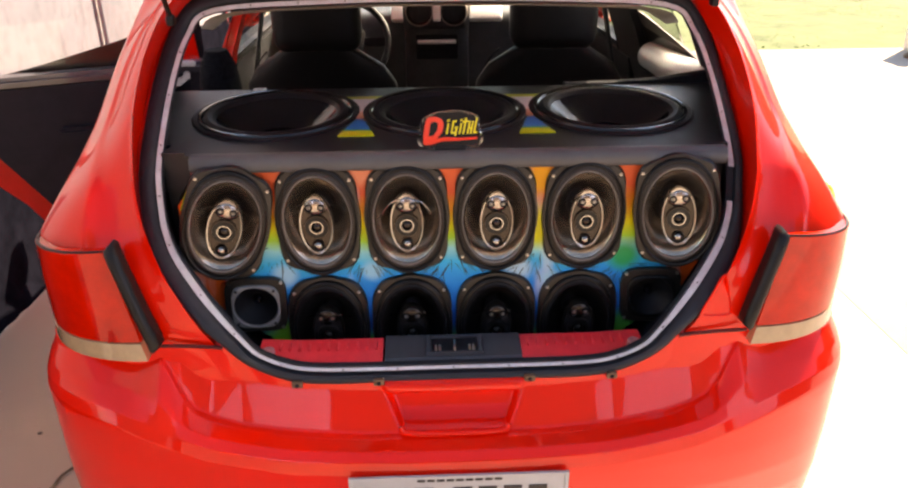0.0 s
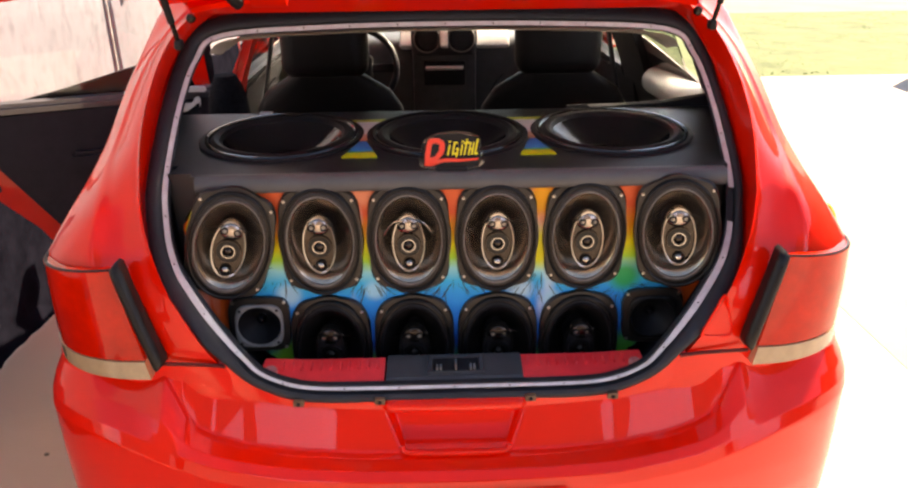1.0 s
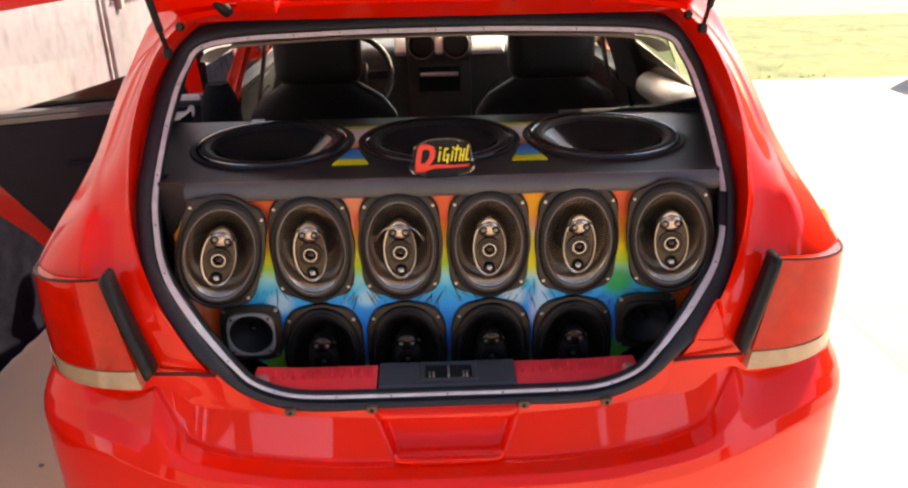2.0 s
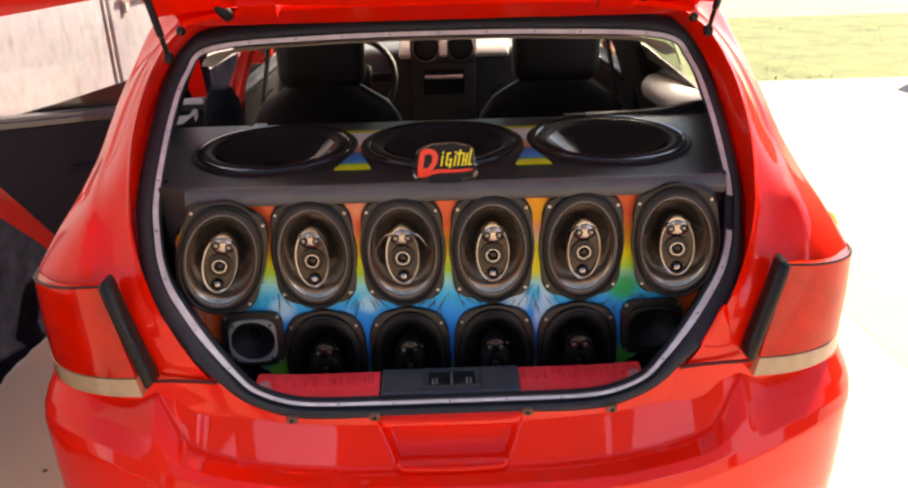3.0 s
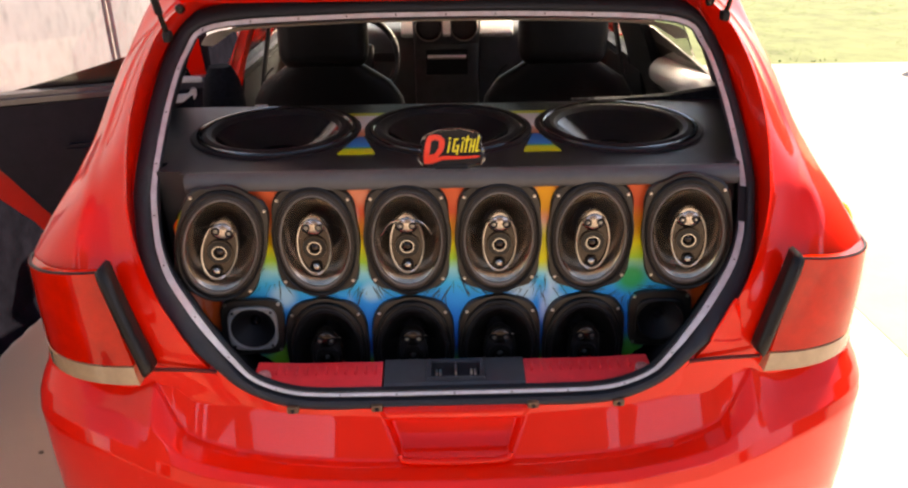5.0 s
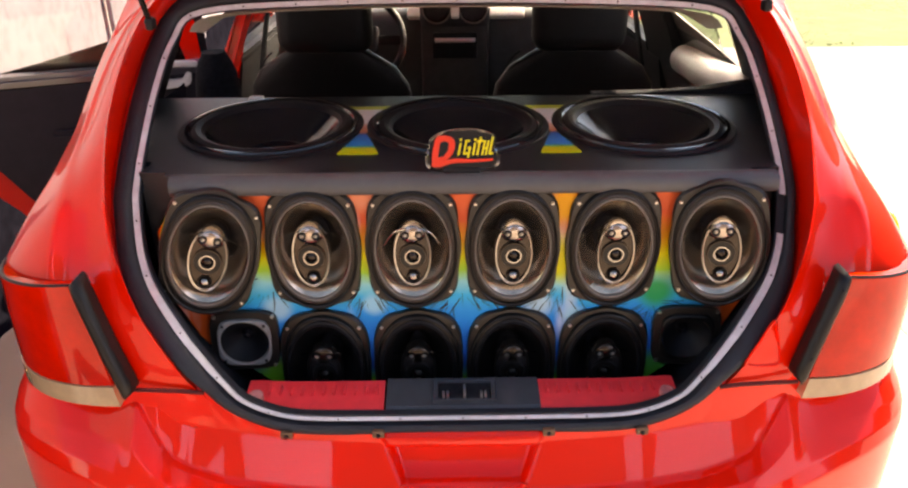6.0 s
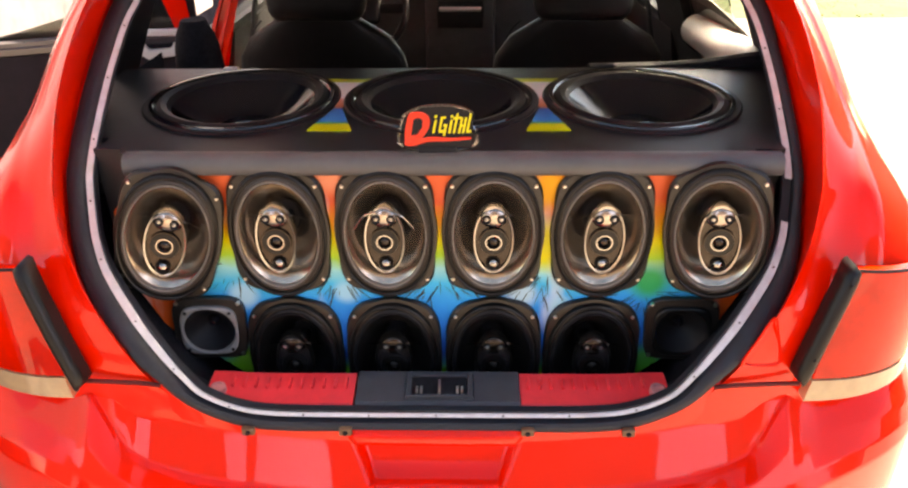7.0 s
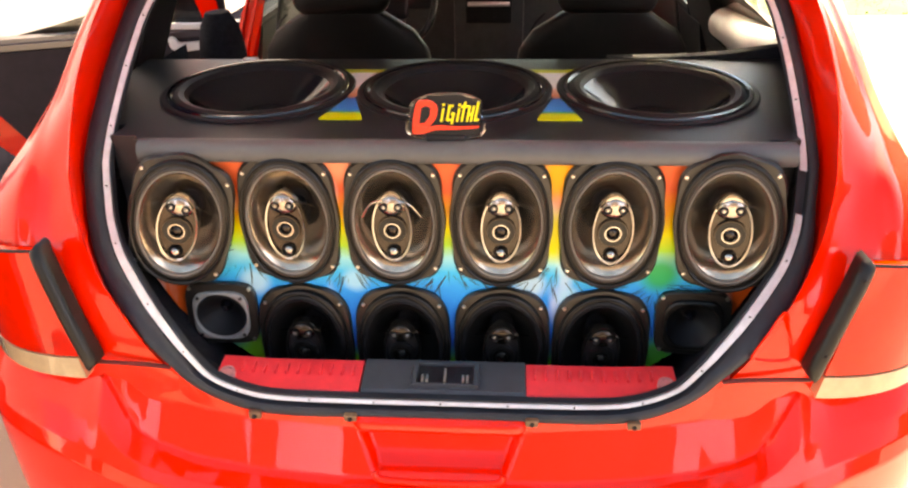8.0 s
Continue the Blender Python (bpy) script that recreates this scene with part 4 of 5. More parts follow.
for sx in (-1, 1):
    side_panel("rear_fender", [(0.42, 0.32)] + arch(0.70, 0.33, 0.29, 174, 6)[1:] + [(1.05, 0.28), (1.05, 0.98), (0.42, 0.72)], sx)
    side_panel("rocker", [(1.0, 0.2), (2.86, 0.2), (2.86, 0.34), (1.0, 0.34)], sx)
    side_panel("front_door", [(1.72, 0.345), (2.72, 0.345), (2.78, 0.99), (1.70, 0.985)], sx)
    side_panel("front_fender", [(2.74, 0.3), (2.80, 0.30)] + arch(3.165, 0.33, 0.29, 178, 6)[1:] + [(3.70, 0.32), (3.70, 0.66), (3.3, 0.82), (2.79, 0.95)], sx)
    wide = 0.19 if sx > 0 else 0.0
    side_panel("b_pillar", [(1.62 - wide / 2, 0.34), (1.74 + wide, 0.34), (1.70 + wide, 0.98), (1.64 + wide, 1.42), (1.56 - wide / 2, 1.42), (1.60 - wide / 2, 0.98)], sx, x=0.785, mat=BLACK if sx > 0 else RED_IN)
    side_panel("c_pillar", [(0.70, 0.95), (0.88, 0.95), (0.80, 1.36), (0.76, 1.41), (0.66, 1.38)] if sx > 0 else [(0.74, 0.95), (0.90, 0.95), (0.84, 1.36), (0.80, 1.41), (0.70, 1.38)], sx, x=0.785, mat=BLACK)
    side_panel("a_pillar", [(2.76, 0.97), (2.88, 0.93), (2.44, 1.40), (2.36, 1.40)], sx, x=0.785, mat=BLACK)
    side_panel("roof_rail", [(0.60, 1.385), (0.60, 1.43), (2.42, 1.425), (2.42, 1.385)], sx, x=0.79)
for sx in (-1, 1):
    side_panel("door_capping", [(1.70, 0.978), (2.78, 0.982), (2.78, 1.004), (1.70, 1.000)], sx, x=0.822, label="black window ledge", mat=BLACK, t=0.075)
    side_panel("door_card", [(1.74, 0.36), (2.70, 0.36), (2.74, 0.975), (1.72, 0.975)], sx, x=0.755, mat=BLACK, t=0.02)
side_panel("door_card", [(1.10, 0.60), (1.14, 0.36), (1.62, 0.36), (1.62, 0.975), (1.06, 0.975)], 1, x=0.755, mat=BLACK, t=0.02)
side_panel("window_corner", [(1.50, 1.00), (1.50, 1.175), (1.42, 1.172), (1.28, 1.158), (1.10, 1.138), (0.92, 1.112), (0.80, 1.095), (0.80, 1.00)], 1, x=0.795, label="taupe window corner trim", mat=TAUPE, t=0.012)
side_panel("rear_door", [(1.06, 0.60), (1.12, 0.345), (1.66, 0.345), (1.66, 0.985), (1.02, 0.985)], 1, label="closed red rear door")

for name, y, z0, y1, z1, w0, w1 in (("windscreen", 2.80, 0.98, 2.42, 1.40, 0.70, 0.53),):
    b = loft([[(-w0, y, z0), (0, y + 0.08, z0), (w0, y, z0)], [(-w1, y1, z1), (0, y1 + 0.02, z1), (w1, y1, z1)]])
    pane = part(name, thick(b, 0.005), GLASS, car)
    pane.visible_shadow = False
for sx, y0, y1 in ((1, 1.05, 1.60), (1, 1.72, 2.70), (-1, 1.72, 2.70), (1, 0.69, 0.93), (-1, 0.69, 0.93)):
    b = loft([[(sx * 0.755, y0, 0.985), (sx * 0.755, y1, 0.985)], [(sx * 0.575, y0 + 0.02, 1.385), (sx * 0.575, min(y1, 2.42), 1.385)]])
    pane = part("side_window", thick(b, 0.004), GLASS, car)
    pane.visible_shadow = not (sx > 0 and y0 == 1.05)
b = loft([[(x, 2.78 + 0.1 * (1 - x * x), 0.97) for x in np.linspace(-0.7, 0.7, 9)], [(x * 0.98, 3.3, 0.90 - 0.05 * x * x) for x in np.linspace(-0.7, 0.7, 9)], [(x * 0.92, 3.72, 0.76 - 0.05 * x * x) for x in np.linspace(-0.7, 0.7, 9)], [(x * 0.9, 3.82, 0.66) for x in np.linspace(-0.7, 0.7, 9)]])
part("bonnet", thick(b, 0.015), RED, car)
b = loft([[(0.76 * math.sin(a), 3.70 + 0.16 * math.cos(a) ** 0.5, z) for a in [math.pi * (i / 20 - 0.5) for i in range(21)]] for z in (0.24, 0.45, 0.66)])
part("front_bumper", thick(b, 0.02), RED, car)
part("cabin_floor", box((1.46, 2.8, 0.03), (0, 2.2, 0.30), 0.003), CARPET, car)
part("firewall", box((1.40, 0.03, 0.66), (0, 2.84, 0.63), 0.003), BLACK, car)


def wheel(x, y):
    s = 1 if x > 0 else -1
    tyre = lathe([(0.19, -0.085), (0.25, -0.092), (0.283, -0.08), (0.290, -0.05), (0.290, 0.05), (0.283, 0.08), (0.25, 0.092), (0.19, 0.085)], 36)
    tyre.transform(pose(x, y, 0.29, 0, 0, 90))
    w = part("wheel", tyre, TYRE, car, "black tyre")
    rim = lathe([(0.0, -0.04), (0.05, -0.05), (0.06, -0.04), (0.165, -0.055), (0.192, -0.08), (0.192, 0.08)], 36)
    rim.transform(pose(x, y, 0.29, 0, 0, 90 * s))
    part("rim", rim, ALLOY, w)


for x in (-0.70, 0.70):
    for y in (0.70, 3.165):
        wheel(x, y)

# small fittings along the roof edge
for sx in (-1, 1):
    part("hinge_pocket", box((0.066, 0.02, 0.05), (sx * 0.335, 0.452, 1.413), 0.008), RED_TRIM, car, "dark red hinge pocket")
    part("hinge_arm", box((0.030, 0.03, 0.022), (sx * 0.335, 0.440, 1.410), 0.004), RED_IN, car)
part("rubber_plug", lathe([(0.0, -0.004), (0.009, -0.004), (0.012, 0.0), (0.012, 0.008)], 16, at=pose(0.400, 0.452, 1.404)), BLACK, car, "black rubber plug")
part("wiring_sleeve", tube(curve([(-0.402, 0.455, 1.384), (-0.412, 0.440, 1.400), (-0.432, 0.436, 1.428), (-0.45, 0.43, 1.46)], 5), 0.012, 10), BLACK, car, "black wiring sleeve")

# the raised tailgate on its two gas struts
gate = thing("tailgate", "red tailgate raised on two gas struts", "car tailgate", at=pose(0, 0.455, 1.425, -38, 0, 0))


def gate_skin(width, lift, bow, window, t0, t1):
    """A sheet of the tailgate from its hinge edge to its lower edge, with the window left open where one is given."""
    patches = [(t0, t1, -1, 1)] if window is None else [(t0, window[0], -1, 1), (window[1], t1, -1, 1), (window[0], window[1], -1, -window[2]), (window[0], window[1], window[2], 1)]
    b = None
    for a, c, s0, s1 in patches:
        rows = []
        for t in np.linspace(a, c, 9):
            w = width + 0.11 * ease(0, 0.7, t) - 0.10 * ease(0.75, 1, t)
            rows.append([(w * q, -0.86 * t, 0.05 * math.sin(t * 2.6) + lift + bow * abs(q) ** 3) for q in np.linspace(s0, s1, 15)])
        b = loft(rows, bm=b)
    bmesh.ops.remove_doubles(b, verts=b.verts, dist=1e-5)
    bmesh.ops.recalc_face_normals(b, faces=b.faces)
    return b


GATEGLASS = (0.13, 0.60, 0.84)
part("skin", thick(gate_skin(0.54, 0.0, -0.03, GATEGLASS, 0.0, 1.0), 0.02), RED, gate)
part("inner_panel", thick(gate_skin(0.49, -0.045, 0.02, GATEGLASS, 0.02, 0.97), 0.01), RED_IN, gate, "red inner panel")
part("trim_panel", thick(gate_skin(0.46, -0.064, 0.02, None, 0.63, 0.94), 0.008), BLACK, gate, "black inner trim panel")
part("rear_window", thick(gate_skin(0.47, -0.012, -0.02, None, 0.11, 0.62), 0.004), GLASS, gate, "clear rear window pane").visible_shadow = False
for sx in (-1, 1):
    part("hinge", box((0.07, 0.05, 0.02), (sx * 0.34, -0.005, -0.035), 0.004), RED_IN, gate)
    strut = thing("gas_strut", "dark gas strut holding the tailgate up", "gas strut", "gas struts of the tailgate")
    a, c = Vector((sx * 0.511, 0.40, 1.317 if sx < 0 else 1.340)), Vector((sx * 0.514, 0.262, 1.575))
    d = (c - a).normalized()
    part("rod", tube([a, a + d * 0.12], 0.005, 8), BRONZE, strut, "steel rod")
    part("cylinder", tube([a + d * 0.05, c], 0.0068, 12), BLACK, strut)
    part("ball_joint", box((0.015, 0.024, 0.020), a, 0.005), BLACK, strut)
    b = lathe([(0.0, -0.006), (0.006, -0.005), (0.009, 0.0), (0.009, 0.006)], 12, at=pose(sx * 0.492, 0.43, 1.362))
    part("jamb_bolt", b, BRONZE, car)

# the open rear door on the left
door = thing("rear_door", "open red rear door with black inner trim", "car door", at=pose(-0.80, 1.63, 0, 0, 0, -68))
def door_plate(name, outline, y0, y1, mat, label="", bevel=0.004):
    """An outline in (along the door, z), between two depths; the inner face is at low y."""
    b = prism(outline, y1 - y0, bevel=bevel)
    for v in b.verts:
        v.co = (-v.co.y - y0, -v.co.x, v.co.z)
    bmesh.ops.recalc_face_normals(b, faces=b.faces)
    return part(name, b, mat, door, label)


# along the door, from the hinge (0) outwards; z up
door_plate("skin", [(0.0, 0.345), (0.52, 0.345), (0.655, 0.57), (0.81, 0.74), (0.84, 0.99), (0.0, 0.985)], 0.055, 0.075, RED, "red outer skin")
door_plate("inner_panel", [(0.0, 0.345), (0.52, 0.345), (0.65, 0.57), (0.80, 0.74), (0.835, 0.985), (0.0, 0.985)], 0.0, 0.05, RED_IN, "red door edge")
door_plate("door_trim", [(-0.05, 0.37), (0.44, 0.37), (0.572, 0.57), (0.72, 0.80), (0.76, 0.985), (-0.05, 0.99)], -0.05, 0.0, DOORBLACK, "navy black inner trim", 0.012)
door_plate("belt_trim", [(-0.05, 0.978), (0.79, 0.978), (0.79, 1.012), (-0.05, 1.012)], -0.060, 0.02, BELT, "glossy black window ledge", 0.014)
door_plate("belt_corner", [(0.0, 1.0), (0.66, 0.998), (0.498, 1.031), (0.31, 1.077), (0.0, 1.155)], 0.032, 0.042, BLACK, "black window corner", 0.002)
door_plate("frame_top", [(0.05, 1.36), (0.12, 1.45), (0.68, 1.39), (0.84, 1.22), (0.85, 1.0), (0.805, 1.0), (0.795, 1.19), (0.64, 1.312), (0.17, 1.375), (0.07, 1.0), (0.02, 1.0)], 0.01, 0.045, RED, "red window frame")
door_plate("window_pane", [(0.06, 1.0), (0.81, 1.0), (0.80, 1.20), (0.645, 1.32), (0.17, 1.38)], 0.026, 0.030, GLASS, "", 0.0)
door_plate("armrest", [(0.12, 0.78), (0.50, 0.78), (0.50, 0.84), (0.12, 0.84)], -0.09, -0.05, DOORBLACK, "", 0.012)
handle = door_plate("door_handle", [(0.070, 0.955), (0.085, 0.944), (0.165, 0.940), (0.186, 0.955), (0.188, 0.985), (0.168, 0.987), (0.158, 0.966), (0.092, 0.966), (0.084, 0.985), (0.068, 0.985)], -0.085, -0.055, GREYTRIM, "pale hooked inner handle", 0.004)
door_plate("handle_bezel", [(0.045, 1.002), (0.190, 1.012), (0.192, 1.030), (0.045, 1.020)], -0.085, -0.058, GREYTRIM, "pale handle surround", 0.004)
door_plate("door_bolt", [(0.735, 0.715), (0.755, 0.715), (0.755, 0.735), (0.735, 0.735)], -0.004, 0.01, BLACK, "dark bolt hole", 0.002)

# ---- sound system in the boot ----
rig = thing("speaker_box", "black speaker box with a rainbow airbrushed front", "speaker box")
part("cabinet", box((1.06, 0.44, 0.38), (0.0, 0.60, 0.83), 0.004), VINYL, rig)


def pierced(inside, holes, x0, x1, z0, z1, step, t):
    """A board in x, z that is kept where inside() holds, with a gap at each hole (x, z, half width, half height)."""
    nx, nz = round((x1 - x0) / step), round((z1 - z0) / step)
    keep = {}
    verts, faces = [], []

    def vert(i, k):
        if (i, k) not in keep:
            keep[i, k] = len(verts)
            verts.append((x0 + i * step, 0, z0 + k * step))
        return keep[i, k]
    for i in range(nx):
        for k in range(nz):
            x, z = x0 + (i + 0.5) * step, z0 + (k + 0.5) * step
            if inside(x, z) and all(((x - h[0]) / h[2]) ** 2 + ((z - h[1]) / h[3]) ** 2 > 1 for h in holes):
                faces.append((vert(i, k), vert(i + 1, k), vert(i + 1, k + 1), vert(i, k + 1)))
    me = bpy.data.meshes.new("tmp")
    me.from_pydata(verts, [], faces)
    b = bmesh.new()
    b.from_mesh(me)
    bpy.data.meshes.remove(me)
    bmesh.ops.solidify(b, geom=list(b.faces), thickness=t)
    return b


ZO = 0.956
OVALS = [(-0.426, 0.265, ZO + 0.004, 15, 7), (-0.254, 0.287, ZO, 0, 0), (-0.082, 0.287, ZO, 0, 0), (0.090, 0.287, ZO, 0, 0), (0.264, 0.287, ZO, 0, 0), (0.440, 0.264, ZO + 0.011, -5, -9)]
LOWS, ZL = (-0.249, -0.078, 0.094, 0.263), 0.716
SUBS = (-0.362, 0.001, 0.364)
SUBY = 0.549
RISE = radians(2.6)
LEAN = Matrix.Translation((0, 0.30, 1.085)) @ Matrix.Rotation(RISE, 4, "X") @ Matrix.Translation((0, -0.30, -1.081))
EDGE = [(0.60, 0.34), (0.675, 0.35), (0.77, 0.47), (0.87, 0.518), (0.99, 0.518), (1.078, 0.452)]
holes = [(o[0], o[2], 0.076, 0.108) for o in OVALS] + [(x, ZL, 0.076, 0.108) for x in LOWS] + [(-0.392, 0.776, 0.042, 0.042), (0.412, 0.776, 0.042, 0.042)]
b = pierced(lambda x, z: abs(x) < lerp(EDGE, z), holes, -0.52, 0.52, 0.600, 1.078, 0.004, -0.016)
for v in b.verts:
    rim = lerp(EDGE, v.co.z)
    if abs(v.co.x) > rim - 0.0045:
        v.co.x = math.copysign(rim, v.co.x)
b.transform(Matrix.Translation((0, 0.288 - min(v.co.y for v in b.verts), 0)))
part("baffle", b, RAINBOW, rig, "rainbow airbrushed board with flung dark streaks")
for sx in (-1, 1):
    part("baffle_edge", tube([(sx * 0.472, 0.276, 1.060), (sx * 0.495, 0.276, 1.020), (sx * 0.510, 0.276, 0.985)], 0.0024, 6), YELLOW, rig, "yellow painted edge")
    part("shoulder", prism([(sx * 0.466, 1.084), (sx * 0.545, 1.084), (sx * 0.540, 0.86), (sx * 0.524, 0.87), (sx * 0.524, 0.992)], 0.03, Matrix.Translation((0, 0.322, 0))), VINYL, rig)
b = pierced(lambda x, z: abs(x) < (0.496 if z < 0.320 else 0.540 if z < 0.364 else 0.656), [(x, SUBY, 0.165, 0.165) for x in SUBS], -0.656, 0.656, 0.30, 0.740, 0.008, 0.02)
b.transform(Matrix.Rotation(radians(90), 4, "X"))
for v in b.verts:
    v.co.y, v.co.z = -v.co.y, v.co.z
b.transform(Matrix.Translation((0, 0, 1.081 - max(v.co.z for v in b.verts))))
b.transform(LEAN)
bmesh.ops.recalc_face_normals(b, faces=b.faces)
part("deck", b, VINYL, rig, "charcoal vinyl top deck")
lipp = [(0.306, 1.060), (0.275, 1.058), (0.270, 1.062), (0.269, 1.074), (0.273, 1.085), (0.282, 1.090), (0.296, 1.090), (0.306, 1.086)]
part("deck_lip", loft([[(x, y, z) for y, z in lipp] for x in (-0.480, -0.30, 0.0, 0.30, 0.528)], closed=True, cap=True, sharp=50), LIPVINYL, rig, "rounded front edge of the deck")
part("sub_well", box((1.20, 0.44, 0.02), (0, 0.57, 1.005), 0.002), BLACK, rig)
WAIST = [(0.392, 0.037), (0.50, 0.006), (0.53, 0.010), (0.664, 0.058)]
for x in (-0.181, 0.183):
    b = pierced(lambda u, v: abs(u - x) < lerp(WAIST, v), [(c, SUBY, 0.170, 0.170) for c in SUBS], x - 0.058, x + 0.058, 0.392, 0.664, 0.002, 0.003)
    for v in b.verts:
        v.co = (v.co.x, v.co.z, v.co.y)
    b.transform(Matrix.Translation((0, 0, 1.083 - max(v.co.z for v in b.verts))))
    b.transform(LEAN)
    bmesh.ops.recalc_face_normals(b, faces=b.faces)
    part("deck_art", b, ART, rig, "airbrushed strip with a pale flare")

# black brush streaks flung over the board, in relief
rng = random.Random(8)
b = bmesh.new()
HUBS = [(-0.34, 0.905), (-0.165, 0.885), (0.005, 0.880), (0.178, 0.885), (0.345, 0.845)]
for k in range(190):
    hx, hz = HUBS[k % 5]
    a = rng.uniform(0, math.tau)
    away = rng.uniform(0.012, 0.06)
    x, z = hx + away * math.sin(a) * 1.3, hz - abs(away * math.cos(a)) * 0.9
    a = math.atan2(x - hx, hz - z) + rng.gauss(0, 0.25)
    l, w = rng.uniform(0.010, 0.055), rng.uniform(0.0003, 0.0010)
    c, s = math.sin(a), -math.cos(a)
    p = Vector((x, 0.2868, z))
    d, n = Vector((c, 0, s)) * l, Vector((-s, 0, c)) * w
    bend = n * rng.uniform(-3, 3)
    va = [b.verts.new(p - n), b.verts.new(p + d * 0.5 - n + bend), b.verts.new(p + d)]
    vb = [b.verts.new(p + n), b.verts.new(p + d * 0.5 + n + bend)]
    b.faces.new((va[0], va[1], vb[1], vb[0]))
    b.faces.new((va[1], va[2], vb[1]))
tagged(part("paint_streak", b, PLATEBAR, rig, "dark flung paint streaks"), kind="stuff")


def screw_at(x, z, y, parent, r=0.0036):
    part("screw", lathe([(0.0, -0.004), (r * 0.7, -0.0035), (r, -0.001), (r, 0.004)], 10, at=pose(x, y, z)), SCREW, parent)


def dome(x, z, y, r, h, mat, name, parent, ring_r=0.0, ring_mat=None):
    d = part(name, lathe([(0.0, -h), (r * 0.5, -h * 0.85), (r * 0.85, -h * 0.4), (r, 0.0), (r, 0.004)], 18, at=pose(x, y, z)), mat, parent)
    if ring_r:
        part("dome_ring", lathe([(r * 1.02, 0.002), (r * 1.08, -0.003), (ring_r * 0.95, -0.004), (ring_r, -0.001), (ring_r, 0.004)], 22, at=pose(x, y, z)), ring_mat, d)
    return d


def oval_speaker(wires=False, dark=False):
    """A 6 by 9 inch four-way speaker, facing -y; its middle at the origin, its flange's back at y = 0."""
    s = thing("oval_speaker", "black oval car speaker with a dark centre, half below the sill" if dark else "black oval four-way car speaker with a silver centre plate", "speaker",
              "dark oval speakers low on the board" if dark else "oval speakers on the board")
    cone, plate, rim, cap, tone = (DARKCONE, BLACK, GLOSS, BRONZE, BRONZE) if dark else (CONE, BRONZE, SILVER, CAPMETAL, SILVER)
    # pressed frame: rounded oval with four ears
    n = 96
    rows = []
    for r, y in ((1.0, 0.0), (1.0, -0.005), (0.985, -0.009), (0.93, -0.010), (0.915, -0.014), (0.86, -0.015), (0.845, -0.010)):
        ringp = []
        for k in range(n):
            a = k * math.tau / n
            c, q = math.cos(a), math.sin(a)
            f = max(0, (r - 0.93) / 0.07)
            ear = 0.0
            for ex, ez in ((0.065, 0.083), (-0.065, 0.083), (0.065, -0.083), (-0.065, -0.083)):
                ea = math.atan2(ez / 0.119, ex / 0.083)
                d = abs((a - ea + math.pi) % math.tau - math.pi)
                ear = max(ear, 1 - ease(0.03, 0.62 if dark else 0.46, d))
            m = r * (1 + 0.125 * ear * f)
            ringp.append((0.083 * m * c, y, 0.119 * m * q))
        rows.append(ringp)
    part("basket_frame", loft(rows, closed=True, sharp=30), FRAME, s)
    part("gasket_ring", lathe([(0.935, -0.0105), (0.93, -0.0185), (0.905, -0.020), (0.88, -0.0185), (0.87, -0.012)], 56, 0.083, 0.119, 2.15), GLOSS, s)
    part("surround", lathe([(0.865, -0.012), (0.85, -0.017), (0.82, -0.019), (0.79, -0.017), (0.775, -0.011)], 56, 0.083, 0.119), BLACK if dark else FOAM, s, "rubber surround")
    part("cone_edge", lathe([(0.80, -0.0165), (0.79, -0.0195), (0.775, -0.019), (0.765, -0.012)], 56, 0.083, 0.119), BLACK if dark else EDGEGREY, s, "" if dark else "pale cone edge")
    part("cone", lathe([(0.78, -0.013), (0.72, -0.009), (0.62, 0.001), (0.50, 0.018), (0.38, 0.042), (0.27, 0.062)], 56, 0.083, 0.119), cone, s, "dark cone" if dark else "brown-grey paper cone")
    part("dust_cover", lathe([(0.28, 0.059), (0.24, 0.062), (0.0, 0.063)], 36, 0.083, 0.119), BLACK, s)
    # centre plate on its post
    part("bridge_post", lathe([(0.013, 0.064), (0.013, -0.008)], 16), BLACK, s)
    part("centre_plate", lathe([(0.0, -0.026), (0.9, -0.026), (0.93, -0.024), (0.93, -0.012), (0.6, -0.004)], 36, 0.0315, 0.059), plate, s, "smoked oval centre plate")
    part("plate_rim", lathe([(0.90, -0.0255), (0.93, -0.031), (1.0, -0.032), (1.03, -0.026), (1.02, -0.014), (0.93, -0.012)], 40, 0.0315, 0.059), rim, s, "" if dark else "silver rim")
    part("plate_cap", lathe([(0.0, -0.0345), (0.35, -0.034), (0.65, -0.0325), (0.88, -0.029), (1.0, -0.024)], 30, 0.0240, 0.0200, 2.0, at=pose(0, 0, 0.0385)), cap, s, "smoked metal cap" if dark else "bright metal cap")
    for x in (-0.0115, 0.0115):
        dome(x, 0.038, -0.0335, 0.0042, 0.0035, SCREW, "super_tweeter", s, 0.0068, BLACK)
    dome(0, -0.004, -0.027, 0.0095, 0.006, GLOSS if dark else BRONZE, "tweeter", s, 0.0225, GLOSS)
    part("tweeter_ring", lathe([(0.0110, -0.028), (0.0113, -0.0325), (0.0135, -0.0325), (0.014, -0.028)], 26, at=pose(0, 0, -0.004)), tone, s)
    part("outer_ring", lathe([(0.0215, -0.027), (0.0218, -0.0305), (0.0236, -0.0305), (0.0240, -0.026)], 30, at=pose(0, 0, -0.004)), plate, s)
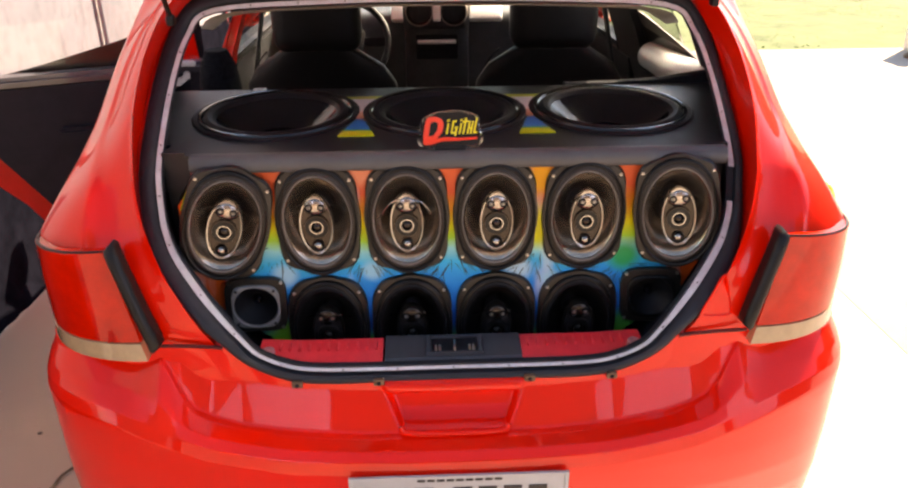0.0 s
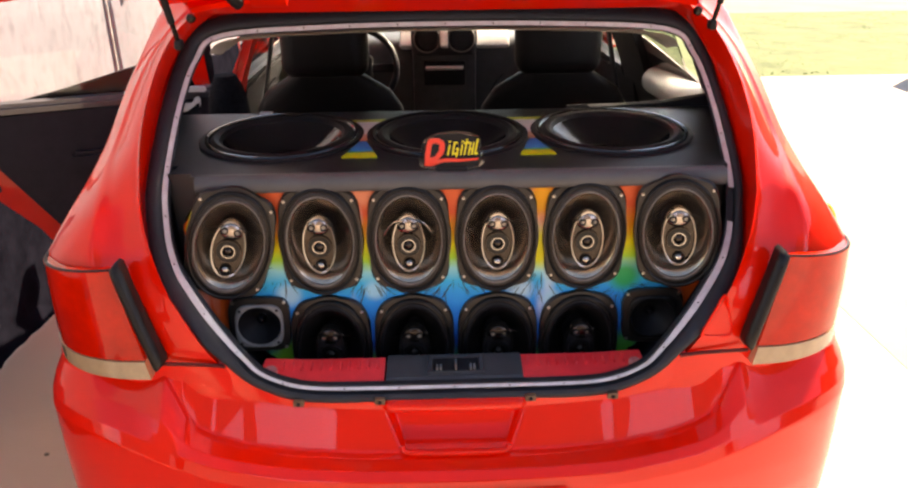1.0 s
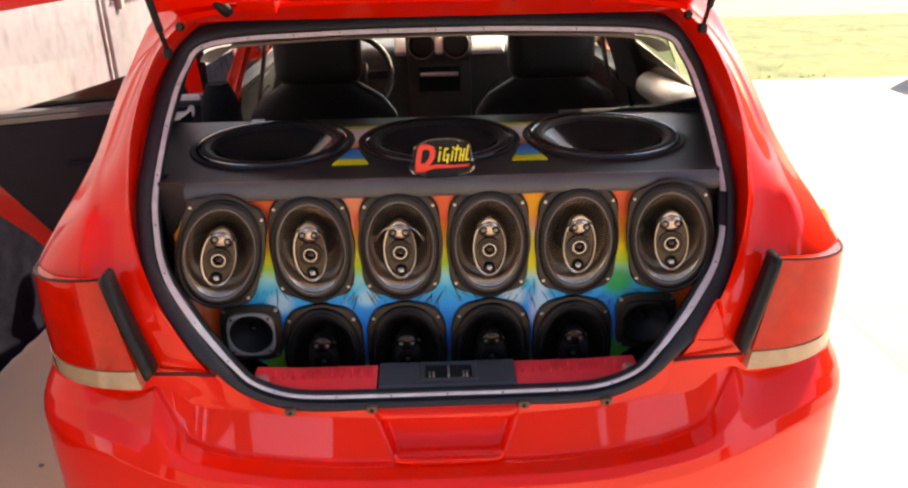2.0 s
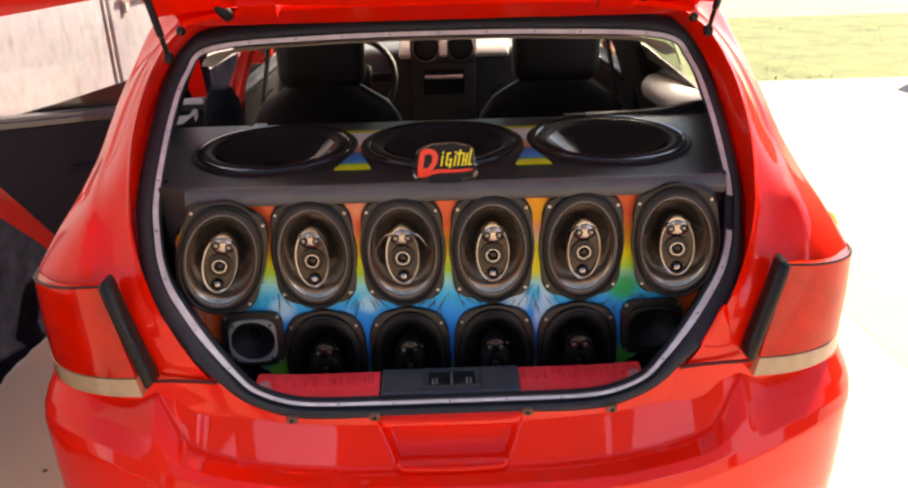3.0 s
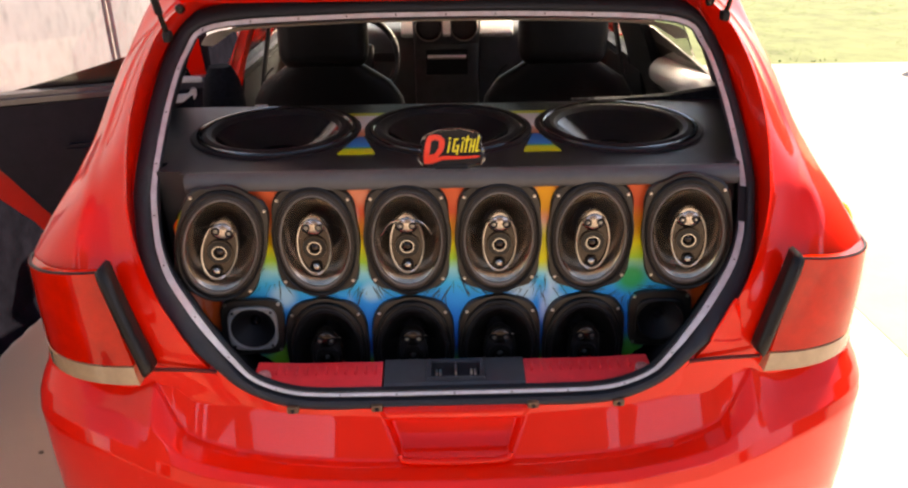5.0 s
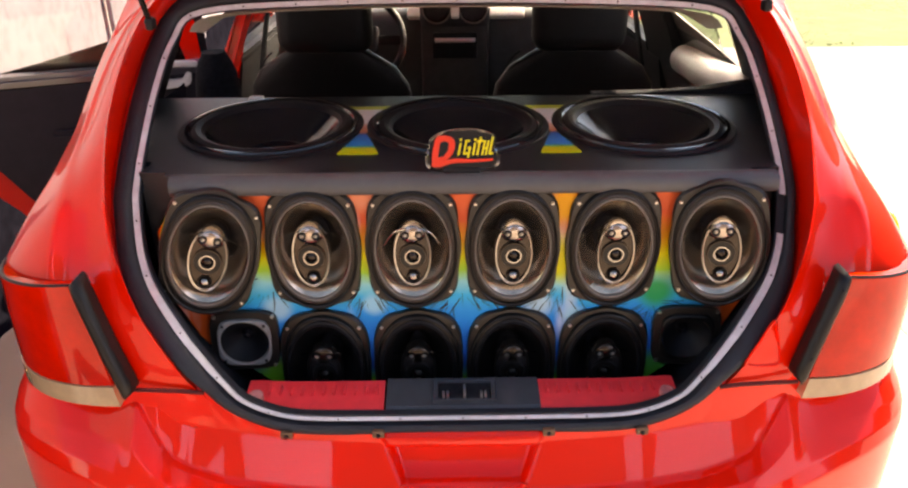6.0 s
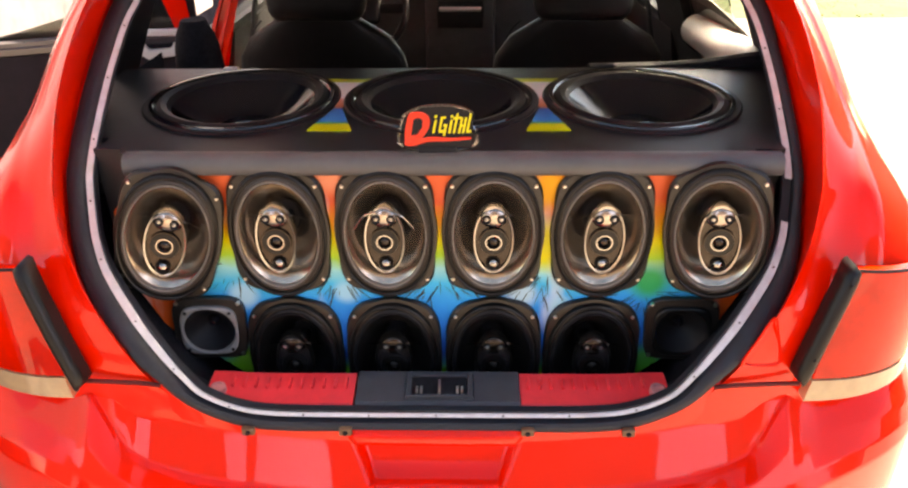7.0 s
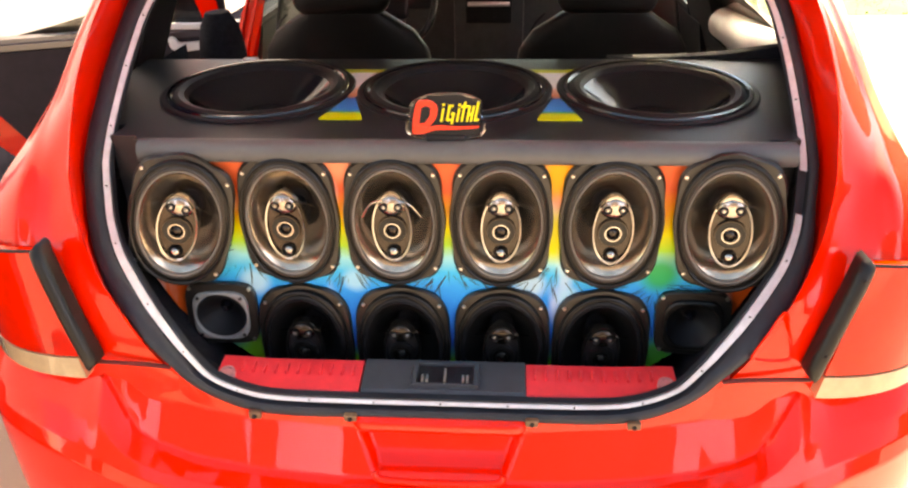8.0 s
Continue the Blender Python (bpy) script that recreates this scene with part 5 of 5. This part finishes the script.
    dome(0, -0.0435, -0.028, 0.0085, 0.005, tone, "lower_tweeter", s, 0.0118, GLOSS)
    for x in (-0.065, 0.065):
        for z in (-0.083, 0.083):
            screw_at(x, z, -0.009, s)
    for sx in (-1, 1):
        pts = curve([(sx * 0.018, -0.030, 0.044), (sx * 0.032, -0.026, 0.040), (sx * 0.046, -0.002, 0.022)] if not wires else [(sx * 0.012, -0.036, 0.050), (sx * 0.03, -0.040, 0.046), (sx * 0.047, -0.028, 0.018)], 4)
        part("lead_wire", tube(pts, 0.0010 if not wires else 0.0014, 5), BRONZE if not wires else SILVER, s, "" if not wires else "bright loose lead wire")
    return s


def horn_tweeter(mat, label):
    s = thing("horn_tweeter", label, "tweeter", "horn tweeters on the board")
    part("flange", lathe([(0.061, 0.0), (0.061, -0.008), (0.059, -0.010), (0.042, -0.010), (0.040, 0.0)], 44, 1, 1, 5.0), FRAME, s)
    rows = []
    for r, y, power in ((0.0475, -0.010, 4.0), (0.0475, -0.0165, 4.0), (0.0455, -0.0185, 3.6), (0.0446, -0.0185, 2.1), (0.0428, -0.013, 2.0)):
        rows.append([(r * math.cos(a) * q, y, r * math.sin(a) * q) for a in [k * math.tau / 48 for k in range(48)] for q in [(abs(math.cos(a)) ** power + abs(math.sin(a)) ** power) ** (-1 / power)]])
    part("face_ring", loft(rows, closed=True, sharp=30), mat, s, "" if mat is GLOSS else "silver squared ring")
    part("horn", lathe([(0.0425, -0.014), (0.036, -0.006), (0.024, 0.010), (0.012, 0.022), (0.0, 0.023)], 36), BLACK, s, "black horn throat")
    dome(0, 0, 0.018, 0.010, 0.012, SUBCONE, "phase_plug", s)
    for x in (-1, 1):
        for z in (-1, 1):
            screw_at(x * 0.051, z * 0.051, -0.010, s)
            if mat is not GLOSS:
                part("corner_screw", lathe([(0.0, -0.0200), (0.0030, -0.0195), (0.0036, -0.014)], 10, at=pose(x * 0.0365, 0, z * 0.0365)), BLACK, s)
    return s


first = oval_speaker()
wired = oval_speaker(True)
spots = OVALS
for i, (x, y, z, roll, turn) in enumerate(spots):
    m = pose(x, y, z, 0, roll, turn)
    if i == 0:
        first.matrix_basis = m
    elif i == 2:
        wired.matrix_basis = m
    else:
        copy_thing(first, m)
low = oval_speaker(dark=True)
for i, x in enumerate(LOWS):
    m = pose(x, 0.287, ZL)
    if i == 0:
        low.matrix_basis = m
    else:
        copy_thing(low, m)
horn_tweeter(RINGGREY, "black horn tweeter with a squared silver ring").matrix_basis = pose(-0.392, 0.283, 0.776, 0, 2, 4)
horn_tweeter(GLOSS, "black horn tweeter with a square flange").matrix_basis = pose(0.412, 0.283, 0.776, 0, -2, -4)


def subwoofer():
    """A 15 inch driver facing up, its flange's underside at z = 0."""
    s = thing("subwoofer", "large black subwoofer set in the top deck", "subwoofer", "subwoofers in the deck")
    turn = Matrix.Rotation(radians(-90), 4, "X")
    for name, prof, mat, label in (
            ("frame", [(0.184, 0.0), (0.184, -0.002), (0.181, -0.004), (0.172, -0.004), (0.168, 0.0)], BLACK, ""),
            ("gasket", [(0.173, -0.003), (0.171, -0.007), (0.164, -0.007), (0.158, -0.001)], SUBCONE, ""),
            ("surround", [(0.161, 0.0), (0.158, -0.005), (0.150, -0.008), (0.140, -0.005), (0.133, 0.004)], BLACK, "fat rubber surround"),
            ("cone", [(0.135, 0.003), (0.128, 0.010), (0.10, 0.032), (0.07, 0.054), (0.062, 0.056)], SUBCONE, "dark pressed cone"),
            ("dust_cap", [(0.066, 0.055), (0.055, 0.049), (0.03, 0.044), (0.0, 0.043)], SUBCONE, "dark dust cap")):
        b = lathe(prof, 64)
        b.transform(turn @ Matrix.Diagonal((0.967, 1, 0.967, 1)))
        part(name, b, mat, s, label)
    return s


sub = subwoofer()
for i, x in enumerate(SUBS):
    m = LEAN @ pose(x, SUBY, 1.0815)
    if i == 0:
        sub.matrix_basis = m
    else:
        copy_thing(sub, m)

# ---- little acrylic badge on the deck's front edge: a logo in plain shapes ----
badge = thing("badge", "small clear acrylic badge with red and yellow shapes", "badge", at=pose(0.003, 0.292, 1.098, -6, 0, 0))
part("foot", box((0.06, 0.016, 0.016), (0, 0.006, -0.007), 0.002), BLACK, badge, "dark foot block")
HB = [(-0.052, 0.0), (0.052, 0.0), (0.054, 0.044), (0.048, 0.056), (0.018, 0.064), (-0.022, 0.062), (-0.046, 0.052), (-0.053, 0.040)]
part("panel", prism(HB, 0.004, bevel=0.001), BLACK, badge, "dark acrylic panel")
rim = curve([(x, 0.001, z) for x, z in HB], 4, closed=True)
part("rim", tube(rim, 0.0022, 6, closed=True), ACRYL, badge, "clear polished edge")
face = Matrix.Translation((0, -0.0025, 0))
outer_d = [(p.x, p.y) for p in curve([(-0.050, 0.012, 0), (-0.044, 0.048, 0), (-0.034, 0.0545, 0), (-0.020, 0.053, 0), (-0.012, 0.044, 0), (-0.014, 0.028, 0), (-0.026, 0.013, 0), (-0.040, 0.009, 0)], 4, closed=True)]
inner_d = [(-0.040, 0.019), (-0.036, 0.043), (-0.029, 0.046), (-0.022, 0.043), (-0.023, 0.031), (-0.031, 0.020)]
part("red_shape", prism(outer_d, 0.002, face), SIGNRED, badge)
part("dark_shape", prism(inner_d, 0.001, Matrix.Translation((0, -0.0035, 0))), BLACK, badge)
swash = [(p.x, p.y) for p in curve([(-0.050, 0.004, 0), (-0.046, 0.016, 0), (-0.030, 0.013, 0), (-0.010, 0.0165, 0), (0.020, 0.015, 0), (0.049, 0.016, 0), (0.048, 0.0125, 0), (0.015, 0.010, 0), (-0.015, 0.009, 0), (-0.035, 0.003, 0)], 4, closed=True)]
part("underline", prism(swash, 0.002, Matrix.Translation((0, -0.0031, 0))), SIGNRED, badge)
# slanting yellow strokes and short bars
for x0, h0, h1 in ((-0.008, 0.022, 0.042), (0.001, 0.024, 0.046), (0.008, 0.018, 0.036), (0.016, 0.022, 0.042), (0.023, 0.022, 0.052), (0.031, 0.022, 0.046), (0.037, 0.022, 0.046), (0.043, 0.023, 0.052)):
    part("yellow_stroke", prism([(x0, h0), (x0 + 0.0034, h0), (x0 + 0.0030 + (h1 - h0) * 0.22, h1), (x0 + (h1 - h0) * 0.22 - 0.0004, h1)], 0.002, face), SIGNYEL, badge)
for x0, z0, l in ((-0.004, 0.0455, 0.004), (0.005, 0.0435, 0.008), (0.002, 0.0225, 0.008), (0.009, 0.032, 0.006), (0.020, 0.0455, 0.004), (0.024, 0.043, 0.012), (0.034, 0.031, 0.008), (0.045, 0.0225, 0.006)):
    part("yellow_bar", prism([(x0, z0), (x0 + l, z0 + 0.001), (x0 + l, z0 + 0.0042), (x0, z0 + 0.0034)], 0.002, Matrix.Translation((0, -0.0028, 0))), SIGNYEL, badge)

# a small white tag behind the left subwoofer
tagged(part("white_tag", box((0.030, 0.016, 0.011), (-0.430, 0.716, 1.1085), 0.003), GREYTRIM, None), "small white plastic tag on the deck", "tag")

# ---- cabin ----
def front_seat(x):
    s = thing("front_seat", "black leather front seat seen from behind", "car seat", "front seats", at=pose(x, 1.62, 0.32))
    rows = []
    for t in np.linspace(0, 1, 12):
        z = 0.14 + 0.62 * t
        w = (0.235 + 0.02 * math.sin(t * 3.0)) * (1 - 0.5 * max(0, (t - 0.72) / 0.28) ** 3)
        y = -0.06 - 0.16 * t
        d = 0.075 - 0.03 * t
        rows.append([(w * math.copysign(abs(math.cos(a)) ** 0.6, math.cos(a)), y + d * math.copysign(abs(math.sin(a)) ** 0.8, math.sin(a)), z) for a in [k * math.tau / 28 for k in range(28)]])
    part("backrest", loft(rows, closed=True, cap=True, sharp=60), FABRIC, s)
    part("cushion", box((0.50, 0.52, 0.16), (0, 0.22, 0.10), 0.05, segments=3), FABRIC, s)
    part("headrest", box((0.28, 0.11, 0.25), (0, -0.225, 0.875), 0.05, segments=4), FABRIC, s)
    for sx in (-1, 1):
        part("headrest_post", tube([(sx * 0.06, -0.22, 0.74), (sx * 0.06, -0.23, 0.82)], 0.006, 8), BLACK, s)
    part("piping", tube(curve([(-0.17, -0.195, 0.748), (-0.20, -0.19, 0.715), (-0.225, -0.17, 0.64), (-0.25, -0.14, 0.5)], 5), 0.003, 6), BLACK, s)
    part("seat_rail", box((0.40, 0.40, 0.10), (0, 0.20, 0.03), 0.01), BLACK, s)
    return s


front_seat(-0.375)
front_seat(0.375)
dash = thing("dashboard", "black dashboard with a pale centre panel and round vents", "dashboard")
part("body", box((1.36, 0.40, 0.40), (0, 2.66, 0.84), 0.05, segments=3), DASHGREY, dash)
part("pale_panel", box((0.50, 0.03, 0.12), (0.07, 2.47, 1.05), 0.012, turn=(-48, 0, 0)), GREYTRIM, dash, "pale silver dash panel")
part("centre_console", box((0.29, 0.06, 0.40), (0.022, 2.44, 0.84), 0.015), DASHGREY, dash)
part("vent_housing", box((0.30, 0.05, 0.15), (0.022, 2.425, 1.045), 0.03, segments=3), DASHGREY, dash)
for x in (-0.055, 0.099):
    v = part("air_vent", lathe([(0.060, 0.01), (0.060, -0.012), (0.053, -0.018), (0.048, -0.010), (0.044, 0.02), (0.0, 0.022)], 28, at=pose(x, 2.40, 1.055)), GLOSS, dash, "round air vent")
    part("vent_rim", lathe([(0.062, 0.0), (0.063, -0.015), (0.059, -0.020), (0.055, -0.016)], 28, at=pose(x, 2.40, 1.055)), EDGEGREY, v)
    for k in range(4):
        part("vane", box((0.08, 0.004, 0.003), (x, 2.405, 1.03 + k * 0.016)), BLACK, v)
part("vent_bridge", box((0.034, 0.02, 0.100), (0.022, 2.378, 1.062), 0.006, turn=(-38, 0, 0)), GREYTRIM, dash, "pale bridge between vents")
part("radio", box((0.19, 0.03, 0.11), (0.022, 2.41, 0.90), 0.006), BLACK, dash)
part("radio_slot", box((0.172, 0.016, 0.014), (0.022, 2.388, 0.925), 0.003, turn=(-40, 0, 0)), GREYTRIM, dash, "bright radio slot")
part("console", box((0.22, 0.9, 0.16), (0.02, 2.1, 0.40), 0.03, segments=3), DASHGREY, dash)
wheel_s = thing("steering_wheel", "black steering wheel before the dashboard", "steering wheel", at=pose(-0.37, 2.26, 0.95, 62, 0, 0))
part("rim", tube([(0.18 * math.cos(a), 0.18 * math.sin(a), 0) for a in [k * math.tau / 36 for k in range(36)]], 0.014, 10, closed=True), BLACK, wheel_s)
part("hub", box((0.16, 0.12, 0.04), (0, 0, 0), 0.02, segments=3), BLACK, wheel_s)
part("spoke", box((0.34, 0.04, 0.02), (0, 0, 0), 0.008), BLACK, wheel_s)
part("column", tube([(0, 0, 0), (0, 0, -0.35)], 0.04, 12), BLACK, wheel_s)
for sx in (-1, 1):
    belt = thing("seat_belt", "dark seat belt hanging on the pillar", "seat belt", "seat belts")
    part("webbing", box((0.008, 0.045, 0.62), (sx * 0.60, 1.52, 1.02), 0.002, turn=(0, sx * -12, 0)), BLACK, belt)
    mir = thing("side_mirror", "red mirror on the front door", "car mirror", "door mirrors")
    part("housing", box((0.16, 0.10, 0.13), (sx * 0.87, 2.62, 1.04), 0.03, segments=3), RED, mir)
    part("mirror_glass", box((0.13, 0.006, 0.10), (sx * 0.87, 2.567, 1.04), 0.002), MIRROR, mir)
